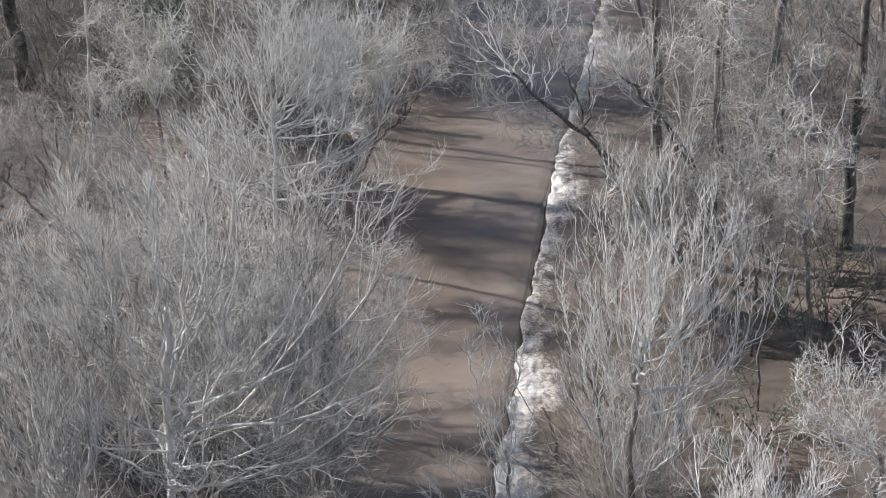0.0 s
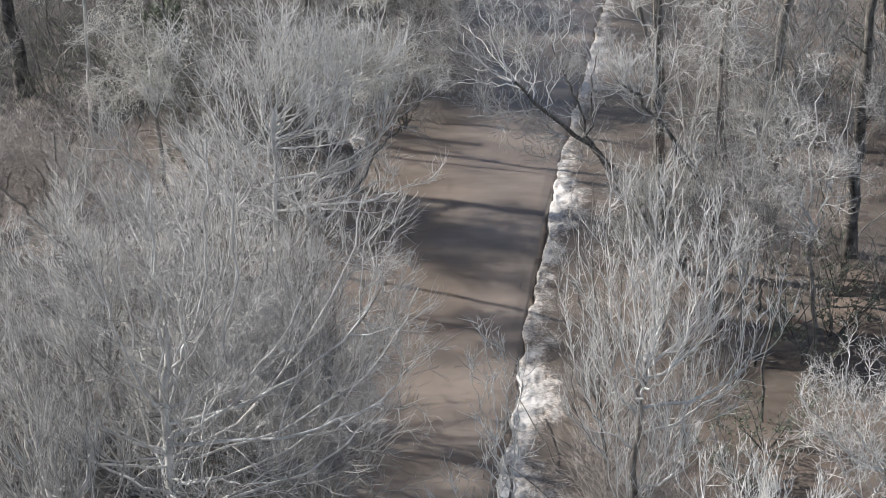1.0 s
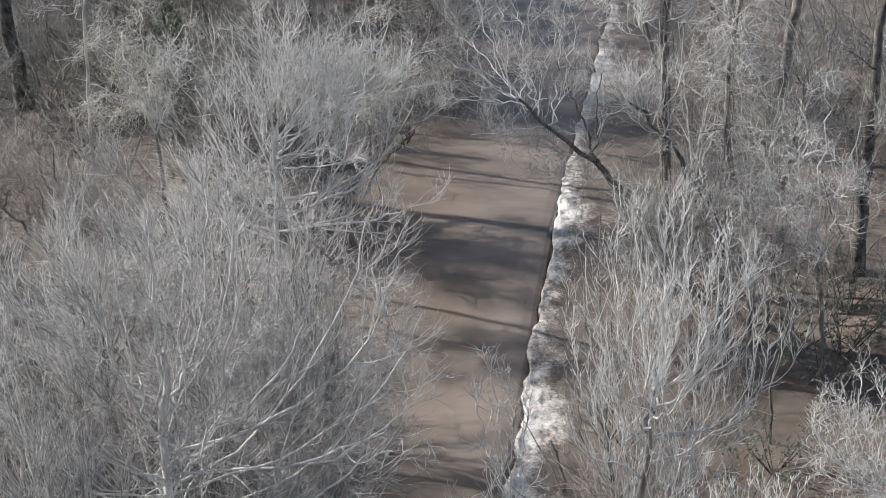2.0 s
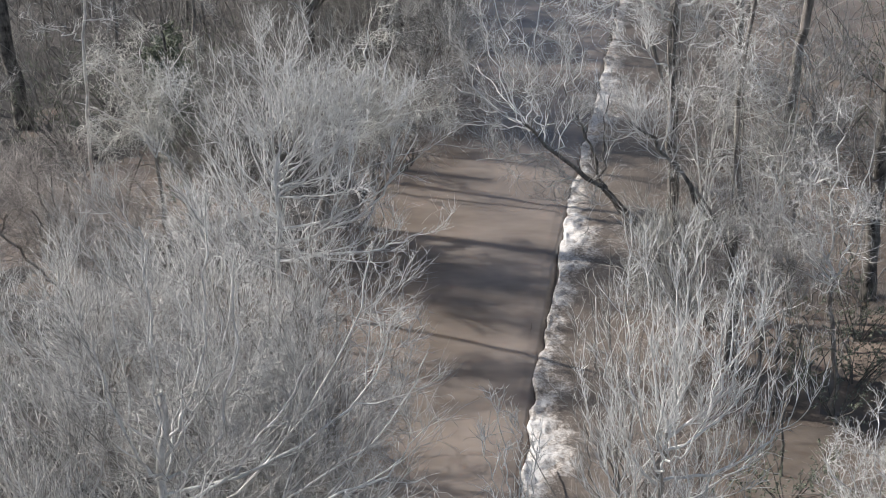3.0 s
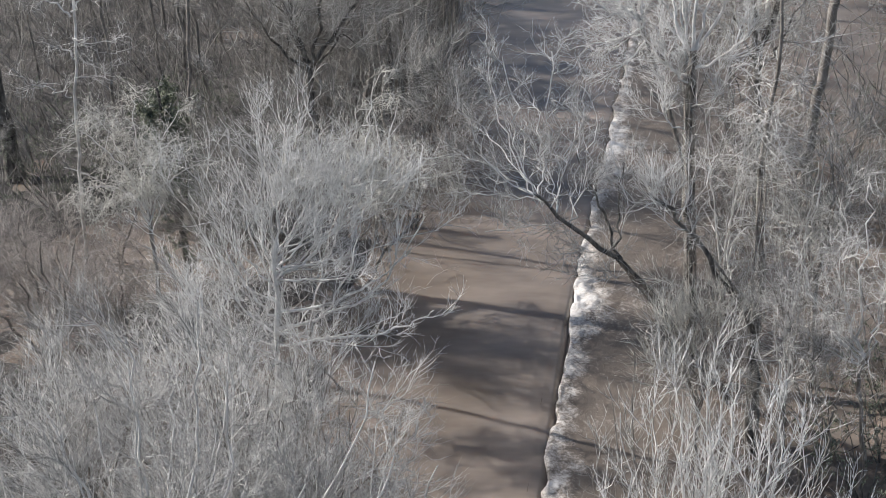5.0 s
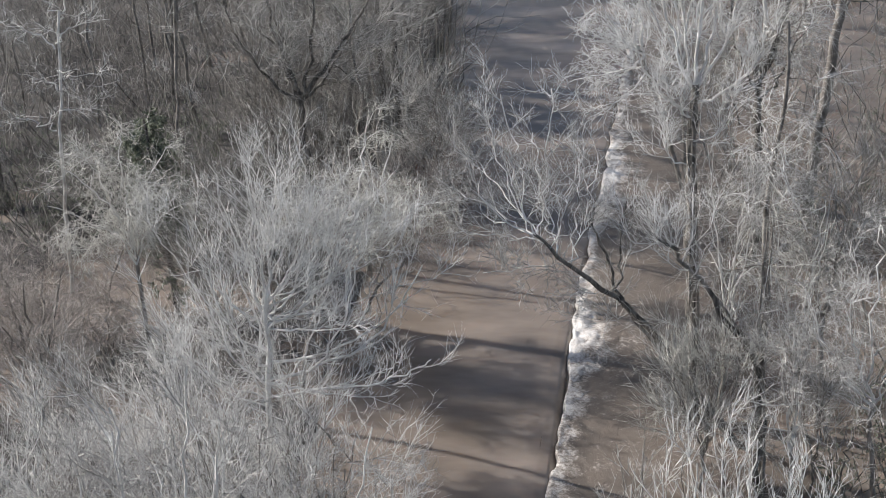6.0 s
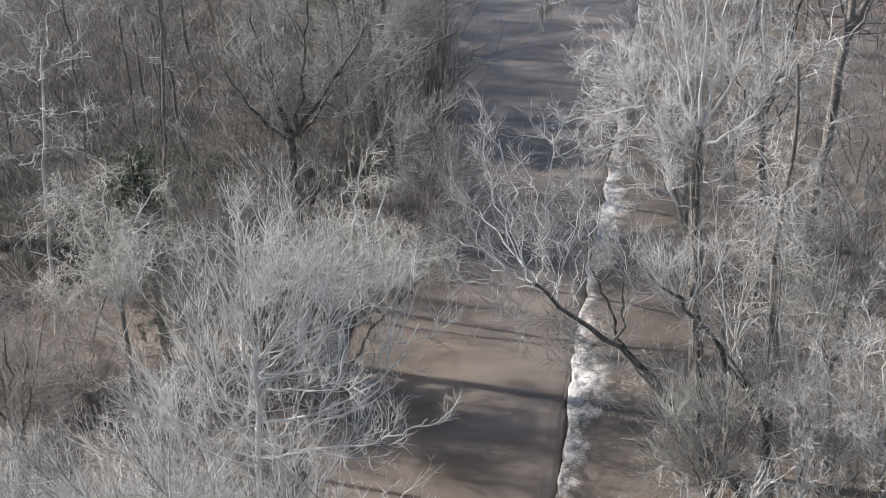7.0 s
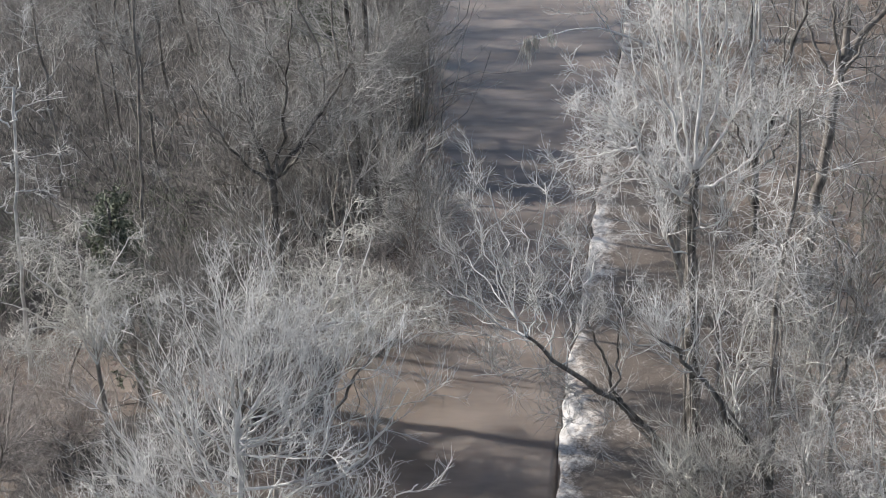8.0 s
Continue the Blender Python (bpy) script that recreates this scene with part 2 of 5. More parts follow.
def tree(name, label, base, trunks, r, limbs, branches, twigs, sprays, bark_m, twig_m, seed, stems=(), stem_m=None, category="tree", group="", r_tip=0.3, limb_up=0.12, branch_up=0.1, twig_up=0.08, limb_lo=0.35, slim=1.0, twig_r=0.0073, twig_k=4, stem_r=0.5, curl=0.24, crook=1.6, bend=0.05):
    """A bare tree on an Empty: trunks, stems that part from them, main limbs, and the crown of twigs.
    trunks, stems: control points of each, from the base. limbs, branches, twigs, sprays: (count, shortest, longest, least angle, most angle)."""
    rng = np.random.default_rng(seed)
    root = tagged(new(name), label, category, group)
    root.location = base
    limb_m = stem_m or (bark_m if r > 0.15 else twig_m)
    lines, radii = [], []
    for kind, s in [("trunk", s) for s in trunks] + [("stem", s) for s in stems]:
        stem = kind == "stem"
        s, thin = s if isinstance(s, tuple) else (s, 1.0)
        p = spine(s, 14, rng, bend)
        q = thin * r * (np.linspace(stem_r, 0.13, 14) if stem else np.linspace(1, 0.7 if stems and r_tip == 0.3 else r_tip, 14))
        if not stem:
            q[0] *= 1.35
        if stem or thin < 1 or not stems:
            lines.append(p)
            radii.append(q)
        v, f = tubes(p[None], q[None], 6 if stem else 8)
        part_mesh(kind, v, f, limb_m if stem else bark_m, root)
    n, a, b, lo, hi = limbs
    lp, lr = shoots(rng, np.array(lines), np.array(radii), n, limb_lo, 1.0, (a, b), (lo, hi), limb_up, 0.13 * crook, 8, 0.012 * slim, 0.015 * slim, r * 0.5)
    for p, q in zip(lp, lr):
        v, f = tubes(p[None], q[None], 4)
        part_mesh("limb", v, f, limb_m, root)
    n, a, b, lo, hi = branches
    bp, br = shoots(rng, lp, lr, n, 0.12, 1.0, (a, b), (lo, hi), branch_up, 0.15 * crook, 5, 0.0105 * slim, 0.0118 * slim, 0.04)
    n, a, b, lo, hi = twigs
    wp, wr = shoots(rng, np.concatenate([bp, lp[:, 3:]]), np.concatenate([br, lr[:, 3:]]), n, 0.1, 1.0, (a, b), (lo, hi), twig_up, curl * (0.5 + 0.5 * crook), twig_k, 0.0058, twig_r, 0.0095)
    n, a, b, lo, hi = sprays
    sp, sr = shoots(rng, wp, wr, n, 0.15, 1.0, (a, b), (lo, hi), twig_up * 2, 0.1, 2, 0.012, twig_r * 0.8, 0.0068)
    v, f = tubes(bp, br, 4)
    tagged(part_mesh("branch", v, f, twig_m, root), kind="stuff")
    v, f = tubes(wp, wr, 3)
    sv, st = spikes(sp, sr)
    ob = new("crown", mesh_from("crown", np.concatenate([v, sv]), f, FINEST[twig_m.name], True, st + len(v)))
    ob.parent = root
    return root


def vines(root, points, r, n, seed, material):
    """Old climbing vines, each a stem of its own, wound up a trunk."""
    rng = np.random.default_rng(seed)
    line = spine(points, 26, rng, 0.0)
    for i in range(n):
        a = rng.uniform(0, 6.28) + np.cumsum(rng.normal(0, 0.16, 26))
        far = r * rng.uniform(0.9, 1.12) * np.linspace(1.05, 0.6, 26) + np.abs(rng.normal(0, 0.02, 26))
        p = line + np.stack([np.cos(a) * far, np.sin(a) * far, rng.normal(0, 0.04, 26)], 1)
        k = int(rng.integers(14, 26))
        v, f = tubes(p[None, :k], (rng.uniform(0.025, 0.055) * np.linspace(1, 0.5, k))[None], 5)
        part_mesh("vine", v, f, material, root)
        h, hr = shoots(rng, p[None, 4:k], np.full((1, k - 4), 0.03), 16, 0.0, 1.0, (0.3, 1.4), (50, 110), -0.1, 0.35, 4, 0.01, 0.007, 0.012)
        v, f = tubes(h, hr, 3)
        tagged(part_mesh("vine_twig", v, f, TWIG_GREY, root), kind="stuff")


def part_mesh(name, verts, quads, material, parent, label="", smooth=True):
    ob = new(name, mesh_from(name, verts, quads, material, smooth))
    ob.parent = parent
    return tagged(ob, label)


# ---- ground and water ----
def fbm(x, y, seed, octaves=4):
    """Smooth value noise on arrays."""
    rng = np.random.default_rng(seed)
    table = rng.uniform(-1, 1, (64, 64))
    out, amp, freq = np.zeros(np.broadcast(x, y).shape), 1.0, 1.0
    for _ in range(octaves):
        u, v = x * freq, y * freq
        i, j = np.floor(u).astype(int), np.floor(v).astype(int)
        fu, fv = u - i, v - j
        fu, fv = fu * fu * (3 - 2 * fu), fv * fv * (3 - 2 * fv)
        g = lambda p, q: table[p % 64, q % 64]
        out += amp * ((g(i, j) * (1 - fu) + g(i + 1, j) * fu) * (1 - fv) + (g(i, j + 1) * (1 - fu) + g(i + 1, j + 1) * fu) * fv)
        amp, freq = amp * 0.5, freq * 2.03
    return out


def crest(y):
    """Where the weir's crest runs."""
    return np.where(y > 0, 0.045 * y, 0.004 * y)


def left_bank(y):
    return -7.6 - 0.25 * np.sin(y * 0.4) - np.where(y > 28, 0.22 * (y - 28), 0)


def step(a, b, x):
    t = np.clip((x - a) / (b - a), 0, 1)
    return t * t * (3 - 2 * t)


def ground_height(x, y):
    c = crest(y)
    rough = 0.28 * fbm(x * 0.23, y * 0.23, 5) + 0.06 * fbm(x * 1.3, y * 1.3, 8, 3)
    left = 0.12 + rough + 0.3 * step(12, 40, -x)
    right = -0.3 + 0.8 * rough + 0.5 * step(14, 40, x)
    z = np.where(x < c, left, right)
    left = left - 0.5 * np.exp(-(((x + 18.9) / 2.8) ** 2) - ((y - 4.4) / 4.6) ** 2)
    bank = left_bank(y)
    z = np.where(x < c, -1.2 + (left + 1.2) * step(-0.4, 0.8, bank - x), z)
    z = np.where(x >= c, -1.5 + (right + 1.5) * step(3.0, 4.6, x - c), z)
    return z


def grid(name, xs, ys, height, material, label, category, kind="structure"):
    x, y = np.meshgrid(xs, ys)
    z = height(x, y)
    nx, ny = len(xs), len(ys)
    i, j = np.meshgrid(np.arange(nx - 1), np.arange(ny - 1))
    at = (j * nx + i).ravel()
    quads = np.stack([at, at + 1, at + nx + 1, at + nx], 1)
    return tagged(new(name, mesh_from(name, np.stack([x, y, z], -1).reshape(-1, 3), quads, material)), label, category, kind=kind)


far_lo, far_hi = -np.geomspace(60, 1500, 12)[::-1], np.geomspace(90, 1500, 12)
grid("ground", np.concatenate([far_lo, np.arange(-59, 40, 0.6), np.geomspace(41, 1500, 12)]), np.concatenate([far_lo, np.arange(-50, 85, 0.65), far_hi]),
     ground_height, GROUND, "brown leaf litter and wet silt under the flooded woods", "ground")


def glide(x, y):
    """The pond's surface, drawn down over the crest."""
    d = x - crest(y)
    return -0.04 * step(-0.6, -0.22, d) - 0.27 * step(-0.24, 0.06, d) + 0.004 * fbm(x * 1.2, y * 2.5, 3, 3)


def pond(name, y0, y1):
    ds = np.concatenate([-np.geomspace(1.0, 60, 26)[::-1], np.linspace(-0.9, 0.2, 34)])
    ys = np.concatenate([[-400, -120], np.arange(y0, y1, 0.25), [130, 400]])
    d, y = np.meshgrid(ds, ys)
    x = d + crest(y)
    x = np.where(d < -0.5, x + 0 * y, x + 0.04 * fbm(y * 1.4, y * 0, 21, 4))
    z = glide(x, y)
    nx = len(ds)
    i, j = np.meshgrid(np.arange(nx - 1), np.arange(len(ys) - 1))
    at = (j * nx + i).ravel()
    quads = np.stack([at, at + 1, at + nx + 1, at + nx], 1)
    return tagged(new(name, mesh_from(name, np.stack([x, y, z], -1).reshape(-1, 3), quads, WATER_UP)), "brown silty flood water sliding over the weir", "water", kind="structure")


pond("water_pond", -48, 85)
grid("water_tailwater", np.concatenate([np.arange(0.05, 6, 0.16), np.geomspace(6.2, 400, 24)]), np.concatenate([[-400, -120], np.arange(-48, 85, 0.4), [130, 400]]),
     lambda x, y: -0.24 + 0.03 * np.exp(-np.maximum(x - crest(y) - 1, 0) / 2.5) * fbm(x * 1.5, y * 1.2, 9, 3), WATER_LOW, "brown rippled flood water below the weir", "water")


def foam(y0, y1):
    ds, ys = np.concatenate([np.arange(-0.1, 2.4, 0.07), np.arange(2.4, 5.6, 0.16)]), np.arange(y0, y1, 0.1)
    d, y = np.meshgrid(ds, ys)
    x = d + crest(y) + 0.14 * fbm(y * 0.9, y * 0, 23, 4) * (1 - step(0.2, 1.5, d))
    # three wide boils, with thinner foam between them
    boil = np.exp(-(((y - 2.0) / 1.9) ** 2)) + 1.25 * np.exp(-(((y + 11.3) / 1.5) ** 2)) + 0.7 * np.exp(-(((y - 15.5) / 3.0) ** 2)) + 0.5 * np.exp(-(((y + 2.0) / 0.8) ** 2)) + 0.9 * np.exp(-(((y + 16.5) / 2.0) ** 2))
    reach = np.maximum(0.75 + 1.25 * boil + 0.45 * fbm(y * 0.7, y * 0, 31, 4), 0.45)
    froth = (1 - step(0.05, 1.35, d / reach)) * (0.72 + 0.36 * np.minimum(boil, 1)) + 0.22 * np.minimum(boil, 1) * (1 - step(0.3, 1.0, d))
    lumps = 0.05 * fbm(x * 2.6, y * 2.6, 12, 4) + 0.035 * fbm(x * 6.5, y * 6.5, 14, 2)
    front = 0.06 * (1 - step(-0.05, 0.55, d + 0.22 * fbm(y * 1.3, y * 0, 17, 4)))
    z = -0.18 + 0.09 * np.minimum(froth, 1) + lumps * (0.25 + np.minimum(froth, 1)) + front
    z = np.where(d < 0.25, np.maximum(z, glide(x, y) + 0.012), z)
    z = np.where(d < -0.06, glide(x, y) - 0.05, z)
    z = np.where(d > 5.3, -0.35, z)
    nx = len(ds)
    i, j = np.meshgrid(np.arange(nx - 1), np.arange(len(ys) - 1))
    at = (j * nx + i).ravel()
    quads = np.stack([at, at + 1, at + nx + 1, at + nx], 1)
    me = mesh_from("foam", np.stack([x, y, z], -1).reshape(-1, 3), quads, FOAM)
    me.attributes.new("froth", "FLOAT", "POINT").data.foreach_set("value", (froth + 0.08 * (1 - step(0.0, 0.5, d))).astype(np.float32).ravel())
    return tagged(new("foam", me), "white foaming water along the foot of the weir", "foam", kind="stuff")


foam(-36, 45)


def weir():
    """The long low wall under the glide."""
    ys = np.arange(-60, 95, 1.0)
    prof = [(-0.6, -1.4), (-0.5, -0.3), (-0.28, -0.14), (-0.16, -0.16), (-0.06, -0.34), (-0.04, -1.7)]
    verts = np.array([[float(crest(np.array(y))) + a, y, b] for y in ys for a, b in prof])
    k = len(prof)
    quads = [[j * k + i, j * k + i + 1, (j + 1) * k + i + 1, (j + 1) * k + i] for j in range(len(ys) - 1) for i in range(k - 1)]
    tagged(new("weir_wall", mesh_from("weir_wall", verts, quads, CONCRETE, False)), "long low wet concrete weir wall under the water", "weir", kind="structure")


weir()

# ---- trees: those standing round the weir ----
# counts of limbs, branches, twigs, sprays: (number, shortest, longest, least angle, most angle)


def broom(base, fork, top, spread, stems, seed, label, bark_m=BARK_PALE, twig_m=TWIG_PALE, shift=(0, 0), limbs=6, branches=6, twigs=8, sprays=3, r=0.16, name="bare_tree", wide=70, up=0.12, stem_m=None, narrow=22, twig_k=3, stem_r=0.5, arm=(0.2, 0.44), curl=0.24, fan=(14, 48), twig_len=(0.5, 1.4), skirt=0, crook=1.0):
    """A tree whose stems part at a fork and fan out into an upswept crown. shift: how far the crown stands from over the foot."""
    rng = np.random.default_rng(seed)
    sp, (sx, sy) = [], shift
    for i in range(stems):
        a = 2.4 * i + rng.uniform(-0.35, 0.35)
        e = spread * 0.88 * math.sqrt((i + 0.3) / stems) * rng.uniform(0.85, 1.1)
        h = top - (top - fork) * rng.uniform(0.05, 0.16) - 0.42 * e * e / spread
        cx, cy = math.cos(a), math.sin(a)
        low = fork * rng.uniform(0.9, 1.0)
        sp.append([(sx * low / fork, sy * low / fork, low), (sx + 0.25 * e * cx, sy + 0.25 * e * cy, fork + 0.28 * (h - fork)), (sx + 0.62 * e * cx, sy + 0.62 * e * cy, fork + 0.64 * (h - fork)), (sx + e * cx, sy + e * cy, h)])
    size = top - fork
    for i in range(skirt):
        a, e = 2 * math.pi * (i + rng.uniform(-0.25, 0.25)) / skirt, spread * rng.uniform(0.7, 0.9)
        rise = size * rng.uniform(0.3, 0.5)
        sp.append(([(0.97 * sx, 0.97 * sy, fork * 0.95)] + [(sx + k * e * math.cos(a), sy + k * e * math.sin(a), fork + q * rise) for k, q in ((0.4, 0.25), (0.75, 0.5), (1.05, 1.0))], 0.6))
    trunk = [(0, 0, -0.6), (0.45 * sx + rng.uniform(-0.15, 0.15), 0.45 * sy, fork * 0.5), (sx, sy, fork + 0.2)]
    return tree(name, label, base, [trunk], r, (limbs, size * arm[0], size * arm[1], narrow, wide), (branches, size * arm[0] * 0.7, size * arm[1] * 0.7, fan[0], fan[1] + 7), (twigs, *twig_len, *fan), (sprays, 0.5 * twig_len[0], 0.5 * twig_len[1], *fan),
                bark_m=bark_m, twig_m=twig_m, seed=seed, stems=sp, stem_m=stem_m or bark_m, limb_lo=0.12, twig_k=twig_k, stem_r=stem_r, curl=curl, crook=crook, limb_up=up, branch_up=up, twig_up=up)


def limbed(name, label, trunk, r, arms, seed, fill=(0, 0, 0, 0, 0, 0), forks=(), **rest):
    """A tree with a trunk through world points and arms that sweep out and up from it.
    arms: (height at the trunk, end x, y, z, bow: how far it runs out before it rises, thickness). fill: further arms all round: (number, lowest and highest start, reach, lowest and highest end). forks: (points, thickness) of lesser trunks."""
    rng = np.random.default_rng(seed)
    t = np.array(trunk, float)
    base = Vector((t[0, 0], t[0, 1], 0))
    rows = list(arms)
    n, low, high, reach, z0, z1 = fill
    for i in range(n):
        h = rng.uniform(low, high)
        a, e = 2.4 * i + rng.uniform(-0.4, 0.4), reach * math.sqrt((i + 0.4) / n) * rng.uniform(0.8, 1.1)
        x, y = np.interp(h, t[:, 2], t[:, 0]), np.interp(h, t[:, 2], t[:, 1])
        rows.append((h, x + e * math.cos(a), y + e * math.sin(a), z1 - (z1 - z0) * (e / reach) ** 2 - rng.uniform(0, 0.8), rng.uniform(0.15, 0.7), rng.uniform(0.55, 0.9)))
    stems = []
    for h, x, y, z, bow, thick in rows:
        p = np.array([np.interp(h, t[:, 2], t[:, 0]), np.interp(h, t[:, 2], t[:, 1]), h])
        q = np.array([x, y, z])
        k = np.linspace(0, 1, 6)
        out, up = 1 - (1 - k) ** (1 + bow), k ** (1 + bow)
        pts = p + (q - p) * np.stack([out, out, up], 1)
        pts[1:-1] += rng.normal(0, 0.014 * np.linalg.norm(q - p), (4, 3))
        stems.append(([tuple(v) for v in pts - np.array(base)], thick))
    lesser = [([tuple(v) for v in np.array(f) - np.array(base)], thin) for f, thin in forks]
    return tree(name, label, base, [[tuple(v) for v in t - np.array(base)], *lesser], r, seed=seed, stems=stems, limb_lo=0.15, **rest)


limbed("bare_tree", "tall bare tree with a wide crown of pale grey twigs", [(-7.2, -23.8, -0.6), (-6.9, -23.8, 5), (-6.4, -23.7, 8.4), (-6.2, -23.6, 10.4)], 0.12,
       [(5.4, -1.7, -24.2, 8.5, 0.3, 1.1), (6.0, -0.9, -22.6, 9.0, 0.4, 0.8), (6.6, -0.8, -22.0, 10.6, 0.5, 0.8), (6.3, -3.6, -25.0, 7.4, 0.2, 0.9), (7.4, -3.0, -23.6, 11.3, 0.3, 1.1), (7.8, -1.4, -23.0, 11.6, 0.5, 1.0), (7.2, -1.0, -24.4, 9.6, 0.4, 1.0), (8.2, -4.0, -24.2, 14.0, 0.6, 1.0), (8.8, -6.1, -23.4, 14.3, 0.3, 1.1),
        (9.0, -5.0, -22.4, 14.5, 0.5, 1.0), (7.0, -9.2, -24.4, 11.2, 0.5, 0.9), (8.0, -8.0, -23.4, 13.3, 0.5, 1.0), (6.8, -2.0, -21.4, 12.6, 0.5, 0.9), (5.8, -4.6, -26.2, 8.6, 0.4, 0.9), (6.6, -8.4, -26.0, 9.4, 0.4, 0.8)],
       11, fill=(13, 5.5, 9.6, 4.6, 10.6, 14.2), bark_m=BARK_PALE, twig_m=TWIG_ASH, stem_m=BARK_PALE, stem_r=0.36, slim=0.72, twig_r=0.0066, limbs=(6, 0.9, 2.8, 22, 68), branches=(5, 0.6, 1.6, 20, 62), twigs=(4, 0.35, 1.0, 18, 60), sprays=(2, 0.2, 0.6, 18, 58), limb_up=0.13, branch_up=0.13, twig_up=0.12, twig_k=4, crook=0.95)
limbed("bare_tree", "tall bare tree with a fine pale vase-shaped crown", [(-6.9, -13.8, -0.6), (-6.8, -13.8, 4), (-6.5, -13.8, 7.5), (-6.15, -13.7, 11.0)], 0.09,
       [(10.8, -6.1, -13.2, 14.0, 0.1, 1.0), (9.8, -6.6, -12.8, 13.8, 0.3, 0.9), (9.8, -5.5, -14.4, 13.3, 0.3, 0.9), (9.2, -7.2, -13.0, 13.3, 0.4, 0.9), (8.8, -7.8, -14.0, 13.0, 0.5, 0.85), (8.2, -8.3, -13.4, 12.6, 0.6, 0.85), (7.8, -8.8, -14.4, 11.4, 0.6, 0.8),
        (10.2, -4.7, -13.0, 13.0, 0.4, 0.8), (10.0, -4.2, -13.9, 12.2, 0.35, 1.0), (10.2, -4.6, -14.3, 10.9, 0.2, 0.7), (8.4, -3.7, -14.6, 12.2, 0.6, 1.1), (8.4, -2.2, -14.2, 12.0, 0.5, 1.15), (8.9, -2.7, -13.7, 10.9, 0.45, 1.0), (8.3, -3.9, -13.4, 7.7, -0.2, 1.0), (7.9, -2.4, -13.0, 8.6, 0.9, 1.0), (7.9, -3.0, -14.6, 9.4, 0.2, 0.7),
        (10.8, -6.3, -13.9, 14.8, 0.2, 0.7), (10.6, -5.5, -13.4, 14.5, 0.1, 0.7), (10.3, -4.9, -13.5, 14.1, 0.2, 0.65), (10.7, -4.1, -13.2, 13.7, 0.1, 0.6), (10.1, -3.3, -13.6, 13.3, 0.3, 0.6), (10.5, -2.6, -13.4, 12.8, 0.1, 0.6), (10.2, -7.2, -13.5, 14.2, 0.2, 0.65), (9.6, -8.1, -13.3, 13.7, 0.4, 0.6), (9.2, -8.9, -13.6, 13.0, 0.4, 0.6),
        (10.6, -4.5, -14.0, 13.5, 0.1, 0.65), (9.9, -3.6, -14.1, 12.9, 0.2, 0.6), (10.4, -2.5, -13.8, 12.3, 0.0, 0.55), (10.0, -2.0, -13.6, 11.3, 0.0, 0.55), (10.7, -3.2, -13.0, 11.9, 0.0, 0.55), (10.2, -5.0, -13.0, 13.2, 0.2, 0.6)],
       12, fill=(6, 7.4, 10.5, 2.6, 10.8, 13.3), bark_m=BARK_PALE, twig_m=TWIG_WHITE, stem_m=BARK_PALE, stem_r=0.42, slim=0.75, limbs=(5, 0.7, 2.0, 18, 60), branches=(4, 0.5, 1.3, 18, 58), twigs=(4, 0.25, 0.75, 18, 60), sprays=(1, 0.15, 0.4, 18, 50), limb_up=0.16, branch_up=0.16, twig_up=0.12, twig_k=3, twig_r=0.0056, crook=1.1)
limbed("bare_tree", "low grey bare tree with spreading twigs at the water's edge", [(-6.4, -17.6, -0.6), (-6.0, -17.4, 2.5), (-5.4, -17.2, 4.6)], 0.08,
       [(4.4, -2.6, -17.0, 8.2, 0.3, 0.9), (4.2, -2.2, -17.8, 6.6, 0.2, 0.8), (4.5, -3.6, -16.4, 8.8, 0.3, 0.9), (4.0, -3.0, -19.0, 7.2, 0.3, 0.8), (4.5, -5.2, -16.6, 9.0, 0.2, 0.9), (4.3, -4.2, -18.6, 8.6, 0.3, 0.8), (4.4, -6.6, -17.0, 8.8, 0.4, 0.8), (3.6, -2.8, -15.6, 6.6, 0.3, 0.7)],
       19, bark_m=BARK_GREY, twig_m=TWIG_PALE, stem_m=BARK_GREY, stem_r=0.4, slim=0.7, limbs=(7, 0.7, 2.0, 20, 65), branches=(4, 0.5, 1.3, 18, 60), twigs=(4, 0.3, 0.9, 16, 58), sprays=(2, 0.15, 0.5, 18, 58), limb_up=0.08, branch_up=0.08, twig_up=0.07, twig_k=4, crook=1.0)
broom((-8.8, -25.8, 0), 4.5, 10.8, 3.2, 7, 13, "grey bare tree with dense upright twigs", twig_m=TWIG_GREY, limbs=6, branches=5, twigs=6, fan=(8, 28), up=0.2)
